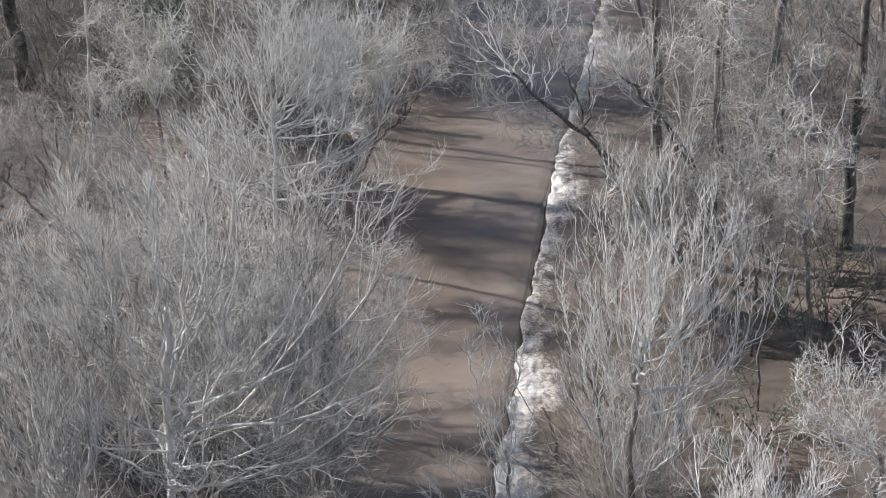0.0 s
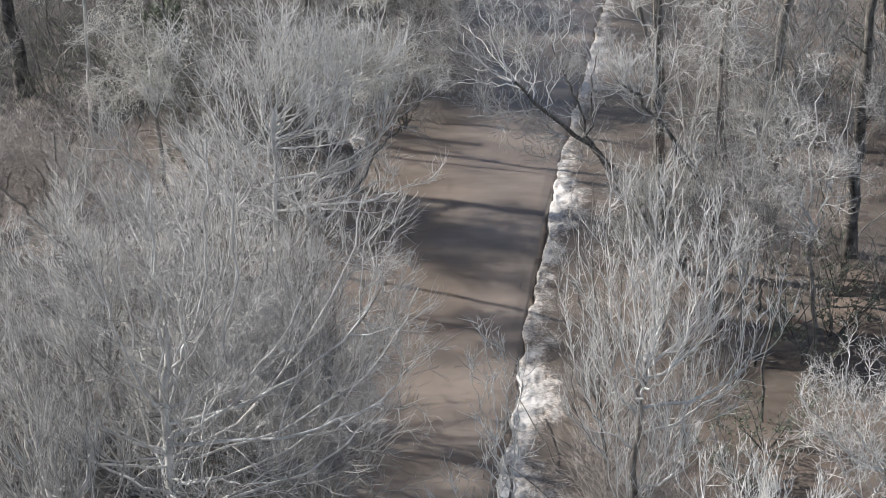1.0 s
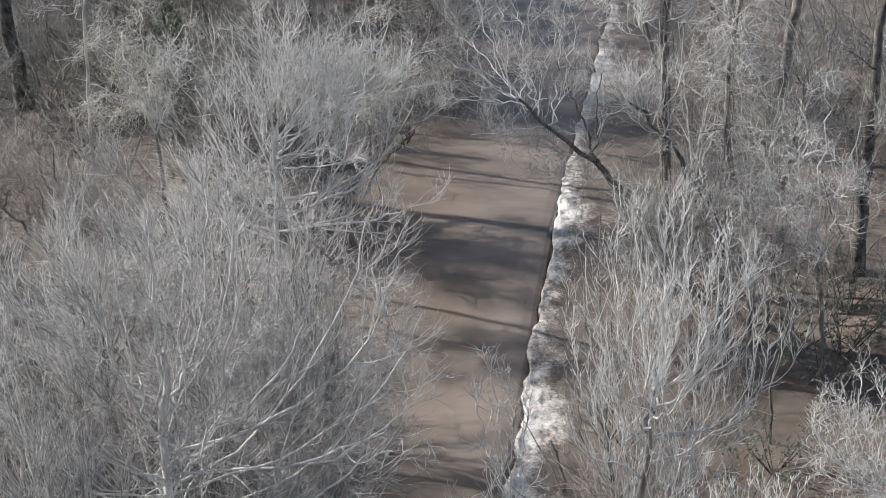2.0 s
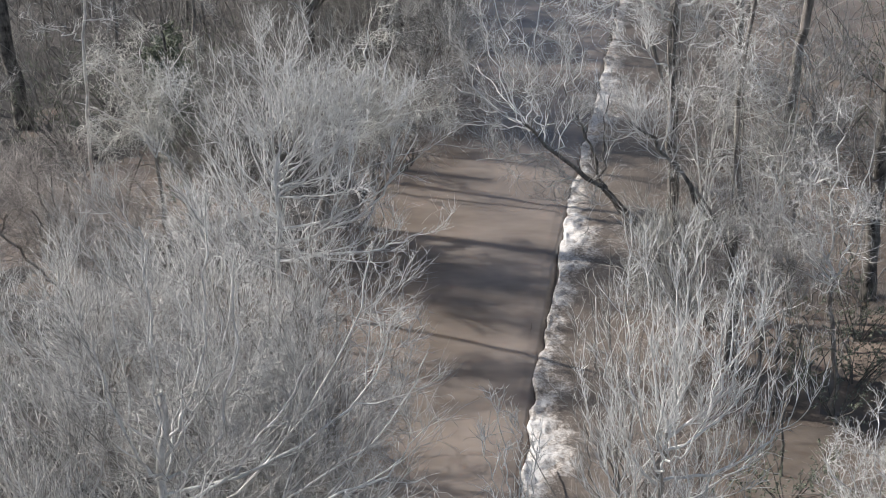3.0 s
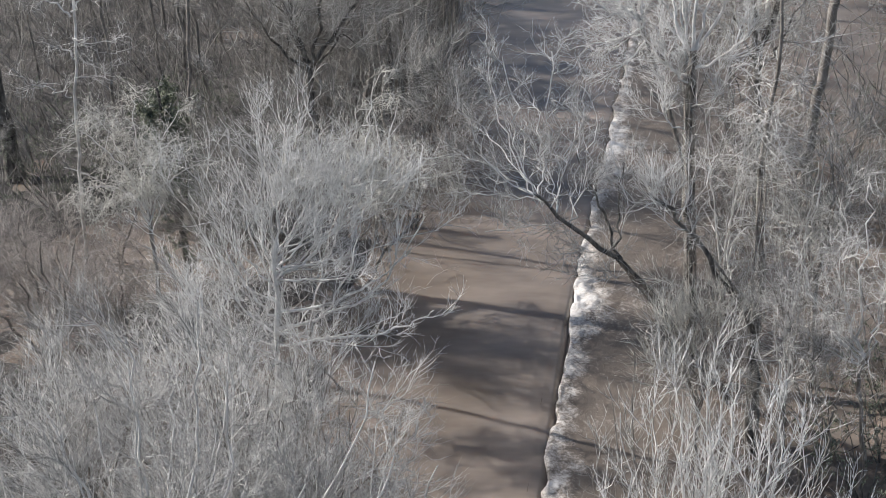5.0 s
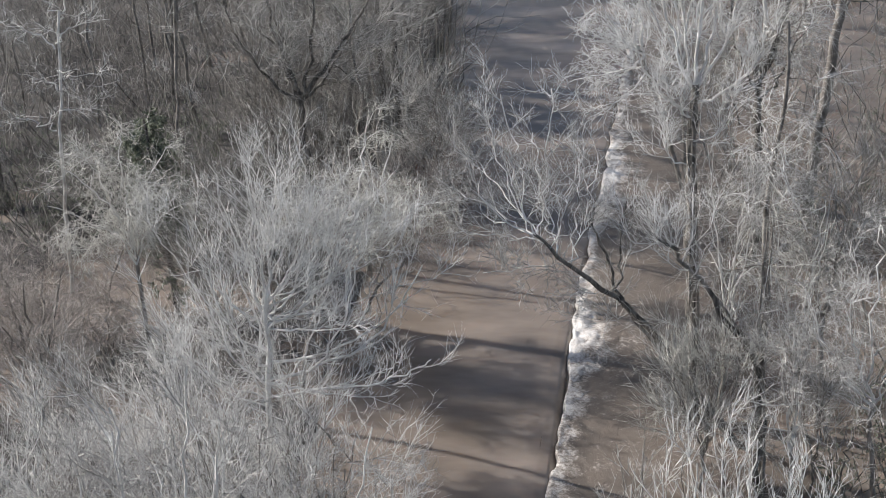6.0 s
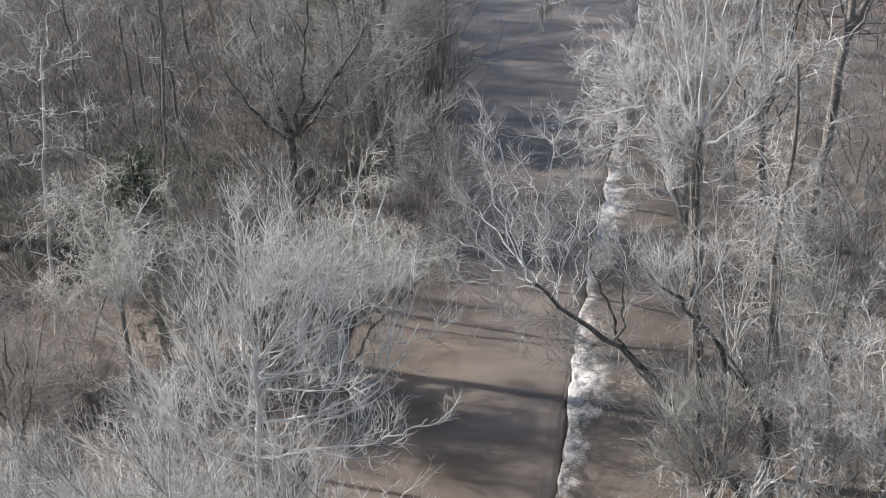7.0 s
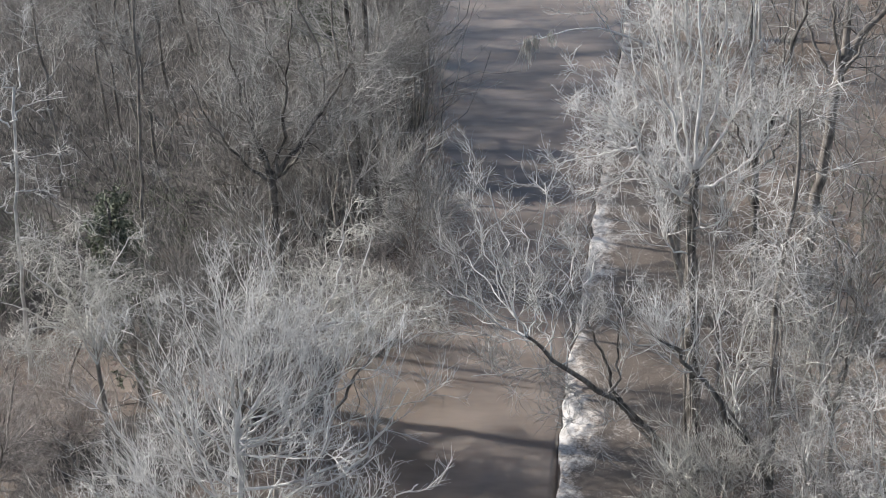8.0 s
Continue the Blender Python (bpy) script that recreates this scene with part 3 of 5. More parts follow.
limbed("bare_tree", "bright bare tree with white ascending branches beside the weir", [(3.9, -23.1, -0.8), (4.0, -23.1, 4), (4.1, -23.1, 8.4), (4.22, -23.1, 9.6)], 0.1,
       [(9.5, 3.9, -22.8, 13.1, 0.3, 0.9), (9.5, 4.6, -23.2, 13.4, 0.2, 1.0), (9.3, 4.9, -22.6, 13.5, 0.5, 0.95), (9.4, 5.6, -23.4, 13.0, 0.5, 1.0), (9.0, 5.9, -22.8, 12.5, 0.5, 0.8), (8.3, 6.6, -23.4, 10.3, 0.45, 1.0), (7.6, 6.0, -23.0, 9.2, 0.3, 0.8),
        (8.5, 3.4, -23.2, 13.2, 0.5, 0.8), (8.2, 2.8, -22.8, 12.6, 0.6, 0.7), (9.1, 6.1, -23.2, 11.7, 0.4, 0.75), (6.2, 5.0, -23.6, 8.1, 0.9, 0.8), (8.9, 5.2, -24.2, 12.6, 0.6, 0.7), (8.6, 4.2, -24.4, 12.4, 0.5, 0.7), (8.8, 4.4, -21.8, 13.0, 0.5, 0.7), (7.2, 2.6, -23.0, 10.2, 0.6, 0.6), (4.8, 3.1, -23.5, 9.4, 0.3, 0.5), (5.3, 5.1, -22.7, 9.6, 0.3, 0.5), (4.2, 4.7, -23.7, 8.4, 0.2, 0.5), (4.4, 3.4, -22.7, 8.8, 0.2, 0.5), (5.8, 4.5, -23.5, 10.6, 0.2, 0.5)],
       14, bark_m=BARK_GREY, twig_m=TWIG_WHITE, stem_m=BARK_PALE, r_tip=0.6, stem_r=0.42, slim=0.75, limbs=(6, 0.8, 2.2, 12, 38), branches=(3, 0.5, 1.3, 14, 42), twigs=(4, 0.25, 0.8, 16, 46), sprays=(1, 0.12, 0.4, 20, 50), limb_up=0.24, branch_up=0.22, twig_up=0.18, twig_k=4, crook=0.6)
limbed("bare_tree", "slim grey bare tree with upright stems beside the weir", [(3.5, -21.4, -0.8), (3.4, -21.4, 4), (3.1, -21.4, 7.4)], 0.07,
       [(7.0, 2.5, -21.4, 12.4, 0.3, 1.0), (7.2, 3.0, -21.2, 12.9, 0.2, 1.0), (6.4, 3.7, -21.6, 12.4, 0.3, 0.9), (5.6, 2.2, -21.7, 10.2, 0.4, 0.8), (6.6, 3.3, -22.0, 11.4, 0.2, 0.8), (5.0, 4.2, -21.0, 10.0, 0.3, 0.8)],
       18, bark_m=BARK_GREY, twig_m=TWIG_ASH, stem_m=BARK_GREY, stem_r=0.4, slim=0.7, limbs=(4, 0.6, 1.8, 15, 50), branches=(3, 0.4, 1.1, 16, 50), twigs=(3, 0.25, 0.8, 18, 55), sprays=(2, 0.12, 0.4, 20, 50), limb_up=0.2, branch_up=0.18, twig_up=0.15, twig_k=4, crook=0.8)
broom((6.9, -27.0, -0.6), 5.4, 10.0, 2.5, 9, 15, "pale bare tree with a bushy crown of upright twigs", limbs=5, branches=5, twigs=5, sprays=3, up=0.3, wide=50, r=0.09, stem_r=0.4, arm=(0.2, 0.42), fan=(16, 44), twig_m=TWIG_WHITE, twig_len=(0.2, 0.7), crook=1.3)
limbed("bare_tree", "pale grey bare tree with spreading crooked branches", [(9.9, -21.0, -0.6), (9.9, -21.0, 3), (9.8, -21.0, 5.4)], 0.075,
       [(5.2, 7.6, -21.2, 7.6, 0.3, 0.9), (5.0, 8.0, -20.6, 6.6, 0.2, 0.8), (5.3, 8.6, -21.4, 8.6, 0.4, 0.9)], 16, fill=(9, 4.0, 5.4, 2.3, 6.8, 8.8), bark_m=BARK_GREY, twig_m=TWIG_PALE, stem_m=BARK_PALE, r_tip=0.7, stem_r=0.42, slim=0.65, bend=0.06, limbs=(6, 0.5, 1.5, 20, 70), branches=(4, 0.4, 1.0, 22, 65), twigs=(4, 0.2, 0.6, 22, 65), sprays=(2, 0.1, 0.3, 20, 60), limb_up=0.1, branch_up=0.08, twig_up=0.06, twig_k=4, crook=1.5)
broom((-11, -17.0, 0), 4.5, 8.8, 3.0, 7, 17, "grey bare tree with a soft twiggy crown", bark_m=BARK_GREY, branches=5, twigs=6)
# lower growth that closes the bank under the tall crowns; two added out of view at x < -18, and the dark ones, shade
# the water
for i, (x, y, top, w, m) in enumerate(((-5.6, -19.0, 7.2, 2.3, TWIG_GREY), (-4.2, -20.8, 6.8, 2.4, TWIG_GREY), (-8.6, -12.8, 9.2, 1.6, TWIG_PALE), (-5.4, -16.6, 7.6, 1.8, TWIG_PALE), (-19.5, -12.0, 11.5, 3.2, TWIG_GREY), (-18.6, -16.5, 11.0, 3.2, TWIG_GREY), (-4.6, -26.0, 6.0, 2.4, TWIG_GREY), (-7.6, -18.6, 7.4, 2.6, TWIG_PALE), (-8.6, -16.2, 9.4, 2.2, TWIG_PALE), (-6.8, -16.8, 9.8, 1.9, TWIG_PALE), (-5.0, -16.2, 9.0, 1.6, TWIG_PALE), 
                                       (-12.8, -11.0, 4.4, 2.6, TWIG_TAN), (-16.2, -15.0, 6.5, 3.0, TWIG_GREY), (-8.9, 0.4, 8.4, 2.4, TWIG_GREY), (-10.6, -0.4, 7.4, 2.4, TWIG_DARK), (-13.2, 0.8, 7.4, 2.2, TWIG_DARK), (-12.0, -1.2, 8.0, 2.2, TWIG_DARK), (-10.4, 12.2, 8.8, 2.2, TWIG_DARK), (-11.8, 13.4, 9.4, 2.2, TWIG_DARK), (-10.2, 14.8, 8.8, 2.2, TWIG_DARK), (-12.4, 16.2, 9.4, 2.4, TWIG_DARK), (-13.6, 12.8, 9.2, 2.2, TWIG_DARK), (-11.4, 31.0, 10.0, 2.6, TWIG_DARK), (-12.6, 34.6, 10.0, 2.6, TWIG_DARK), (-13.6, 39.0, 10.0, 2.6, TWIG_DARK))):
    broom((x, y, -0.1), top * 0.22, top, w, 7, 150 + i, "leafless shrubby tree closing the flooded bank, some added for shade", name="shrub", bark_m=BARK_GREY, twig_m=m, limbs=5, branches=4, twigs=5, sprays=3, r=0.08, wide=85, up=0.06)

broom((-8.4, 2.4, 0), 3.2, 7.4, 1.9, 6, 61, "tan twiggy bush leaning from the bank over the water", name="shrub", bark_m=BARK_GREY, twig_m=TWIG_TAN, shift=(2.8, -0.6), limbs=5, branches=5, twigs=5, r=0.06, wide=85, up=0.05)
broom((-8.2, 5.6, 0), 4.6, 9.2, 1.9, 6, 62, "grey twiggy bush leaning from the bank over the water", name="shrub", bark_m=BARK_GREY, twig_m=TWIG_GREY, shift=(3.0, -0.6), limbs=5, branches=5, twigs=5, r=0.06, wide=85, up=0.05)
# the tall trunk by the foam, its bark coloured dark for ivy and shade, with the white crown high up
IVIED = [(4.3, -3.0, -0.8), (4.25, -2.7, 4.6), (4.15, -2.3, 7.7), (4.1, -2.0, 10.4), (4.2, -1.8, 11.4)]
ivied = limbed("bare_tree", "tall tree with an ivied trunk darkened for shade and white crown", IVIED, 0.18,
     [(11.3, 4.3, -1.2, 18.6, 0.1, 1.1), (11.2, 3.0, -1.6, 16.2, 0.4, 0.9), (11.2, 5.7, -1.8, 16.2, 0.4, 0.9), (11.0, 3.5, -0.6, 17.6, 0.3, 0.9), (11.0, 5.1, -0.8, 17.8, 0.3, 0.9), (10.6, 2.4, -2.2, 13.2, 0.5, 0.8), (10.8, 6.4, -2.6, 13.6, 0.5, 0.8), (10.4, 3.2, -3.2, 12.6, 0.5, 0.6), (9.6, 5.4, -3.2, 11.4, 0.4, 0.5), (8.8, 3.0, -3.0, 10.4, 0.4, 0.5)],
     21, bark_m=BARK_DARK, twig_m=TWIG_WHITE, stem_m=BARK_PALE, r_tip=0.7, stem_r=0.36, slim=0.85, limbs=(8, 0.7, 2.0, 18, 58), branches=(5, 0.5, 1.3, 18, 55), twigs=(4, 0.3, 0.9, 18, 58), sprays=(2, 0.15, 0.5, 20, 60), limb_up=0.18, branch_up=0.14, twig_up=0.08, twig_k=4, crook=1.2)
limbed("bare_tree", "crooked white bare tree overhanging the weir", [(4.3, 1.6, -0.8), (4.2, 1.2, 4), (3.9, 0.8, 7.2), (3.4, 0.7, 8.6), (2.75, 0.7, 10.6), (2.6, 0.7, 11.7)], 0.09,
       [(11.5, 1.5, 0.6, 12.0, -0.3, 1.2), (11.6, 0.5, 0.4, 12.2, 0.2, 0.9), (11.4, 0.2, 0.2, 10.6, -0.3, 0.9), (11.4, 1.2, 0.2, 13.8, 0.3, 1.0), (10.8, 0.9, -0.2, 9.6, -0.3, 0.8), (11.6, 2.4, 0.8, 15.0, 0.1, 1.1), (11.0, 1.6, 1.2, 10.6, 0.1, 0.8), (10.2, 3.4, 0.2, 12.6, 0.3, 0.8)],
       20, bark_m=BARK_GREY, twig_m=TWIG_WHITE, stem_m=BARK_PALE, r_tip=0.6, stem_r=0.5, slim=0.8, limbs=(6, 0.6, 1.6, 30, 85), branches=(4, 0.4, 1.1, 25, 75), twigs=(4, 0.3, 0.8, 22, 70), sprays=(2, 0.12, 0.4, 20, 60), limb_up=0.05, branch_up=0.03, twig_up=0.02, twig_k=4, crook=1.6)


def moss_limb(root, points, seed):
    """A crooked limb hung with pale moss."""
    rng = np.random.default_rng(seed)
    p = spine(points, 14, rng, 0.05)
    r = np.linspace(0.05, 0.012, 14)
    v, f = tubes(p[None], r[None], 5)
    part_mesh("limb", v, f, BARK_PALE, root)
    tp, tr = shoots(rng, p[None], r[None], 26, 0.15, 1.0, (0.3, 1.0), (30, 80), 0.1, 0.25, 4, 0.01, 0.007, 0.012)
    v, f = tubes(tp, tr, 3)
    tagged(part_mesh("twig", v, f, TWIG_PALE, root), kind="stuff")
    for at, drop in ((0.72, 0.5), (0.98, 1.1), (0.9, 0.7)):
        top = p[int(at * 13)]
        n = 46
        s = top + rng.normal(0, 0.07, (n, 3)) + np.array([0, 0, 0.05])
        v, f = tubes(*bent(rng, s, np.tile([0, 0, -1.0], (n, 1)) + rng.normal(0, 0.2, (n, 3)), drop * rng.uniform(0.3, 1.0, n), np.full(n, 0.012), 5, -0.3, 0.15), 3)
        part_mesh("hanging_moss", v, f, TWIG_OLIVE, root, "pale hanging moss")


draped = tree("bare_tree", "dark-trunked tree with pale drooping side twigs", (6.3, -6.3, -0.7), [[(0, 0, 0), (-0.1, 0, 4), (-0.05, 0.2, 9), (0.0, 0.4, 11.5), (0.2, 0.5, 15.5)]],
     0.14, (22, 1.0, 2.6, 40, 105), (6, 0.8, 1.8, 30, 80), (5, 0.5, 1.2, 25, 80), (3, 0.2, 0.6, 20, 60), BARK_GREY, TWIG_PALE, 22, limb_lo=0.33, twig_up=-0.14, branch_up=-0.04, limb_up=0.05, curl=0.36, stem_m=BARK_GREY, bend=0.08)
limbed("bare_tree", "slender pale bare tree rooted in flooded silt", [(9.5, -9.2, -0.7), (9.3, -9.2, 1.8), (9.1, -9.2, 3.9), (8.95, -9.2, 5.1)], 0.075,
       [(4.9, 8.8, -9.0, 10.6, 0.1, 1.2), (5.0, 7.0, -9.6, 8.8, 0.2, 0.9), (6.6, 10.6, -9.2, 7.0, -0.3, 0.8), (4.9, 8.2, -8.6, 10.0, 0.4, 0.9), (5.0, 9.9, -9.0, 10.2, 0.5, 0.9), (4.8, 7.2, -8.4, 7.8, 0.3, 0.8), (5.0, 9.4, -10.2, 8.8, 0.3, 0.8), (5.0, 8.0, -10.2, 9.2, 0.3, 0.8), (4.8, 6.6, -9.0, 7.2, 0.4, 0.7)],
       23, bark_m=BARK_GREY, twig_m=TWIG_PALE, stem_m=BARK_PALE, r_tip=0.75, stem_r=0.5, bend=0.07, slim=0.72, limbs=(6, 0.6, 1.6, 25, 80), branches=(4, 0.4, 1.1, 25, 75), twigs=(4, 0.25, 0.7, 25, 70), sprays=(2, 0.12, 0.4, 20, 60), limb_up=0.06, branch_up=0.04, twig_up=0.03, twig_k=4, crook=1.6)
limbed("sapling", "thin dark leaning sapling in flood water", [(7.7, -12.0, -0.6), (7.6, -12.0, 1.6), (7.8, -12.0, 3.6), (8.0, -12.0, 5.2)], 0.045,
       [(5.0, 8.3, -12.2, 7.4, 0.2, 1.2), (4.4, 7.5, -11.8, 6.4, 0.3, 0.9), (3.6, 8.8, -12.0, 5.4, 0.2, 0.8)],
       29, bark_m=BARK_DARK, twig_m=TWIG_GREY, stem_m=BARK_DARK, r_tip=0.7, stem_r=0.5, bend=0.06, slim=0.7, limbs=(4, 0.4, 1.0, 30, 80), branches=(3, 0.3, 0.8, 25, 75), twigs=(2, 0.2, 0.5, 25, 70), sprays=(1, 0.12, 0.3, 20, 60), twig_k=4, crook=1.6)
TALL = dict(twig_k=3, branches=(9, 1.2, 2.8, 25, 65), twigs=(7, 0.5, 1.3, 20, 60), sprays=(3, 0.25, 0.7, 20, 60))
tree("bare_tree", "stout dark tree standing in the flood water", (11.2, -1.6, -0.7), [[(0, 0, 0), (0, 0, 4), (0, 0, 8), (0.2, 0, 14)]],
     0.3, (14, 2.0, 3.8, 40, 80), bark_m=BARK_DARK, twig_m=TWIG_GREY, seed=24, limb_lo=0.35, **TALL)
vines(ivied, [(x - 4.3, y + 3.0, z) for x, y, z in IVIED], 0.18, 9, 71, BARK_GREY)
vines(draped, [(0, 0, 0), (-0.1, 0, 4), (-0.1, -0.1, 9), (-0.05, -0.2, 11.5)], 0.15, 8, 72, BARK_GREY)
# two leaning trunks over the foam
LEAN_A = [(6.0, -4.0, -0.7), (3.5, -4.9, 3.7), (2.2, -5.8, 6.0), (1.3, -6.4, 7.08), (0.25, -7.1, 8.5), (-0.3, -7.2, 9.1)]
lean_a = limbed("leaning_tree", "dark trunk leaning far over the weir with tall upright shoots", LEAN_A, 0.12,
     [(9.0, -1.1, -6.9, 13.2, 0.3, 1.0), (9.0, 0.3, -7.0, 13.4, 0.3, 1.0), (9.0, -2.4, -7.2, 12.0, 0.4, 1.0), (8.6, 0.9, -7.2, 11.7, 0.3, 0.9), (8.0, 1.5, -6.2, 10.9, 0.3, 0.9), (9.0, -1.9, -4.6, 12.8, 0.4, 1.0), (9.0, -3.2, -5.4, 9.9, 0.1, 1.0), (8.8, -2.2, -3.8, 9.7, 0.1, 1.0), (8.4, -0.6, -3.4, 10.5, 0.2, 1.0), (7.9, 1.0, -3.6, 10.9, 0.2, 0.9), (8.9, -2.8, -6.4, 8.8, 0.0, 0.8), (8.4, -0.4, -5.2, 9.4, 0.1, 0.8), (6.6, 0.2, -7.4, 7.2, 0.0, 0.6), (7.4, -0.8, -6.2, 7.5, 0.0, 0.6), (8.0, -1.8, -7.2, 7.8, -0.1, 0.7), (5.6, 1.0, -6.8, 5.8, 0.0, 0.5)],
     25, forks=[([(2.2, -5.8, 5.9), (1.7, -5.7, 7.1), (1.4, -5.5, 8.3), (0.8, -5.3, 9.5)], 0.45), ([(1.8, -6.0, 6.5), (2.1, -5.7, 7.3), (2.05, -5.3, 8.3), (2.3, -5.2, 9.3)], 0.35)],
     bark_m=BARK_DARK, twig_m=TWIG_ASH, stem_m=BARK_PALE, r_tip=0.32, stem_r=0.18, bend=0.075, slim=0.72, limbs=(7, 0.5, 1.7, 22, 72), branches=(4, 0.4, 1.2, 20, 62), twigs=(4, 0.3, 0.9, 18, 58), sprays=(1, 0.15, 0.5, 20, 60), limb_up=0.12, branch_up=0.1, twig_up=0.08, twig_k=4, crook=1.5)
lean_b = tree("leaning_tree", "dark curved leaning trunk with pale upright shoots", (6.35, -6.7, -0.7), [[(0, 0, 0), (-0.1, 0.1, 3.6), (-0.3, 0.1, 5.2), (-1.0, 0.1, 6.65), (-1.85, 0.1, 7.8), (-2.8, 0.1, 9.15), (-3.45, 0.1, 9.6)]],
     0.13, (13, 1.0, 3.0, 40, 85), (5, 0.7, 1.8, 12, 40), (4, 0.4, 1.2, 12, 42), (2, 0.2, 0.6, 20, 60), BARK_DARK, TWIG_WHITE, 26, limb_lo=0.7, limb_up=0.36, branch_up=0.2, r_tip=0.3, stem_m=BARK_PALE, bend=0.09)
vines(lean_a, [(x - 6.0, y + 4.0, z) for x, y, z in LEAN_A[:4]], 0.12, 5, 73, BARK_GREY)
vines(lean_b, [(0, 0, 0), (-0.1, 0.1, 3.6), (-0.3, 0.1, 5.2), (-1.0, 0.1, 6.65), (-1.85, 0.1, 7.8)], 0.11, 5, 74, BARK_GREY)
# smaller growth among the trunks on the low side
for i, (x, y, fork, top, w) in enumerate(((5.3, -3.4, 4.5, 11.0, 2.2), (7.4, -4.6, 4.0, 10.5, 2.2), (7.0, -8.2, 3.5, 8.4, 1.6))):
    broom((x, y, -0.7), fork, top, w, 4, 170 + i, "slim pale crooked understorey tree", bark_m=BARK_GREY, stem_m=BARK_PALE, twig_m=(TWIG_GREY, TWIG_OLIVE)[i % 2], limbs=5, branches=4, twigs=4, r=0.08, wide=95, up=0.06, curl=0.42, fan=(25, 65), crook=1.7)
broom((4.6, -7.2, -0.8), 2.6, 7.2, 2.3, 9, 45, "brown twiggy shrub with a rounded head under the leaning trunks", name="shrub", twig_m=TWIG_OLIVE, bark_m=BARK_GREY, limbs=5, branches=5, twigs=4, sprays=2, r=0.06, stem_r=0.4, wide=80, crook=1.5)
for x, y, top, i in ((4.2, -22.3, 6.8, 0), (3.3, -20.6, 5.6, 1)):
    broom((x, y, -0.8), 2.0, top, 1.3, 7, 190 + i, "brown leafless shrub at the foot of a white tree", name="shrub", twig_m=TWIG_TAN, bark_m=BARK_GREY, limbs=5, branches=4, twigs=4, r=0.05, wide=60, up=0.14, crook=1.3)
broom((3.6, -16.5, -0.8), 1.5, 5.6, 2.0, 6, 46, "tan leafless shrub at the foam's edge", name="shrub", twig_m=TWIG_TAN, bark_m=BARK_GREY, limbs=4, branches=4, twigs=3, r=0.08, wide=80)
broom((7.6, -9.0, -0.7), 3.2, 7.4, 1.3, 3, 47, "thin dark sapling standing in flood water", name="sapling", twig_m=TWIG_GREY, bark_m=BARK_DARK, limbs=4, branches=4, twigs=4, r=0.06)
broom((8.3, -3.0, -0.7), 4.5, 9.6, 2.4, 4, 48, "grey leafless understorey tree", twig_m=TWIG_GREY, bark_m=BARK_GREY, twigs=4, r=0.12, crook=1.7)
broom((13.2, -8.0, -0.6), 4.5, 10.0, 2.6, 4, 49, "grey leafless understorey tree", twig_m=TWIG_GREY, bark_m=BARK_GREY, twigs=4, r=0.12, crook=1.7)
reaching = broom((4.4, 10.5, -0.7), 8.0, 15.5, 4.0, 5, 50, "pale bare tree reaching over the channel", bark_m=BARK_GREY, stem_m=BARK_PALE, r=0.12, shift=(-0.4, 0), limbs=5, branches=4, twigs=4, wide=95, up=0.02, crook=1.7)
moss_limb(reaching, [(-1.2, -0.2, 11.4), (-3.4, -0.4, 12.3), (-4.8, -0.5, 12.0), (-6.0, -0.5, 11.7)], 81)

# far side
limbed("bare_tree", "stout grey forked trunk leaning over far flood water", [(9.2, 12.3, -0.7), (9.5, 12.1, 3), (9.73, 12, 5.6), (10.05, 12, 9.4)], 0.24,
       [(9.2, 10.5, 12.2, 16.0, 0.1, 1.7), (9.2, 12.6, 11.8, 14.2, 0.2, 1.6), (8.6, 8.4, 12.6, 12.6, 0.3, 0.8), (8.8, 11.6, 13.0, 12.4, 0.4, 0.8), (9.0, 9.4, 11.2, 14.2, 0.3, 0.8)],
       27, bark_m=BARK_GREY, twig_m=TWIG_GREY, stem_m=BARK_GREY, r_tip=0.75, stem_r=0.42, limbs=(7, 1.2, 3.0, 30, 80), branches=(5, 0.8, 2.0, 25, 70), twigs=(4, 0.5, 1.2, 20, 65), sprays=(2, 0.25, 0.6, 20, 60), limb_up=0.06, twig_k=3, crook=1.7)
limbed("bare_tree", "dark leaning pair of trunks in far flood water", [(6.9, 8.2, -0.7), (6.85, 8.1, 4), (6.72, 8.0, 7.6)], 0.17,
       [(7.4, 6.3, 8.1, 14.0, 0.1, 1.7), (7.4, 8.3, 8.2, 13.4, 0.1, 1.7), (7.0, 5.4, 7.4, 11.6, 0.4, 0.8), (7.2, 7.6, 7.0, 13.0, 0.3, 0.8), (6.8, 8.6, 7.6, 10.6, 0.3, 0.7)],
       56, bark_m=BARK_DARK, twig_m=TWIG_OLIVE, stem_m=BARK_DARK, r_tip=0.8, stem_r=0.45, limbs=(6, 0.9, 2.4, 30, 85), branches=(5, 0.7, 1.7, 25, 75), twigs=(4, 0.4, 1.1, 20, 70), sprays=(2, 0.2, 0.6, 20, 60), limb_up=0.04, branch_up=-0.02, twig_up=-0.05, twig_k=4, crook=1.8)
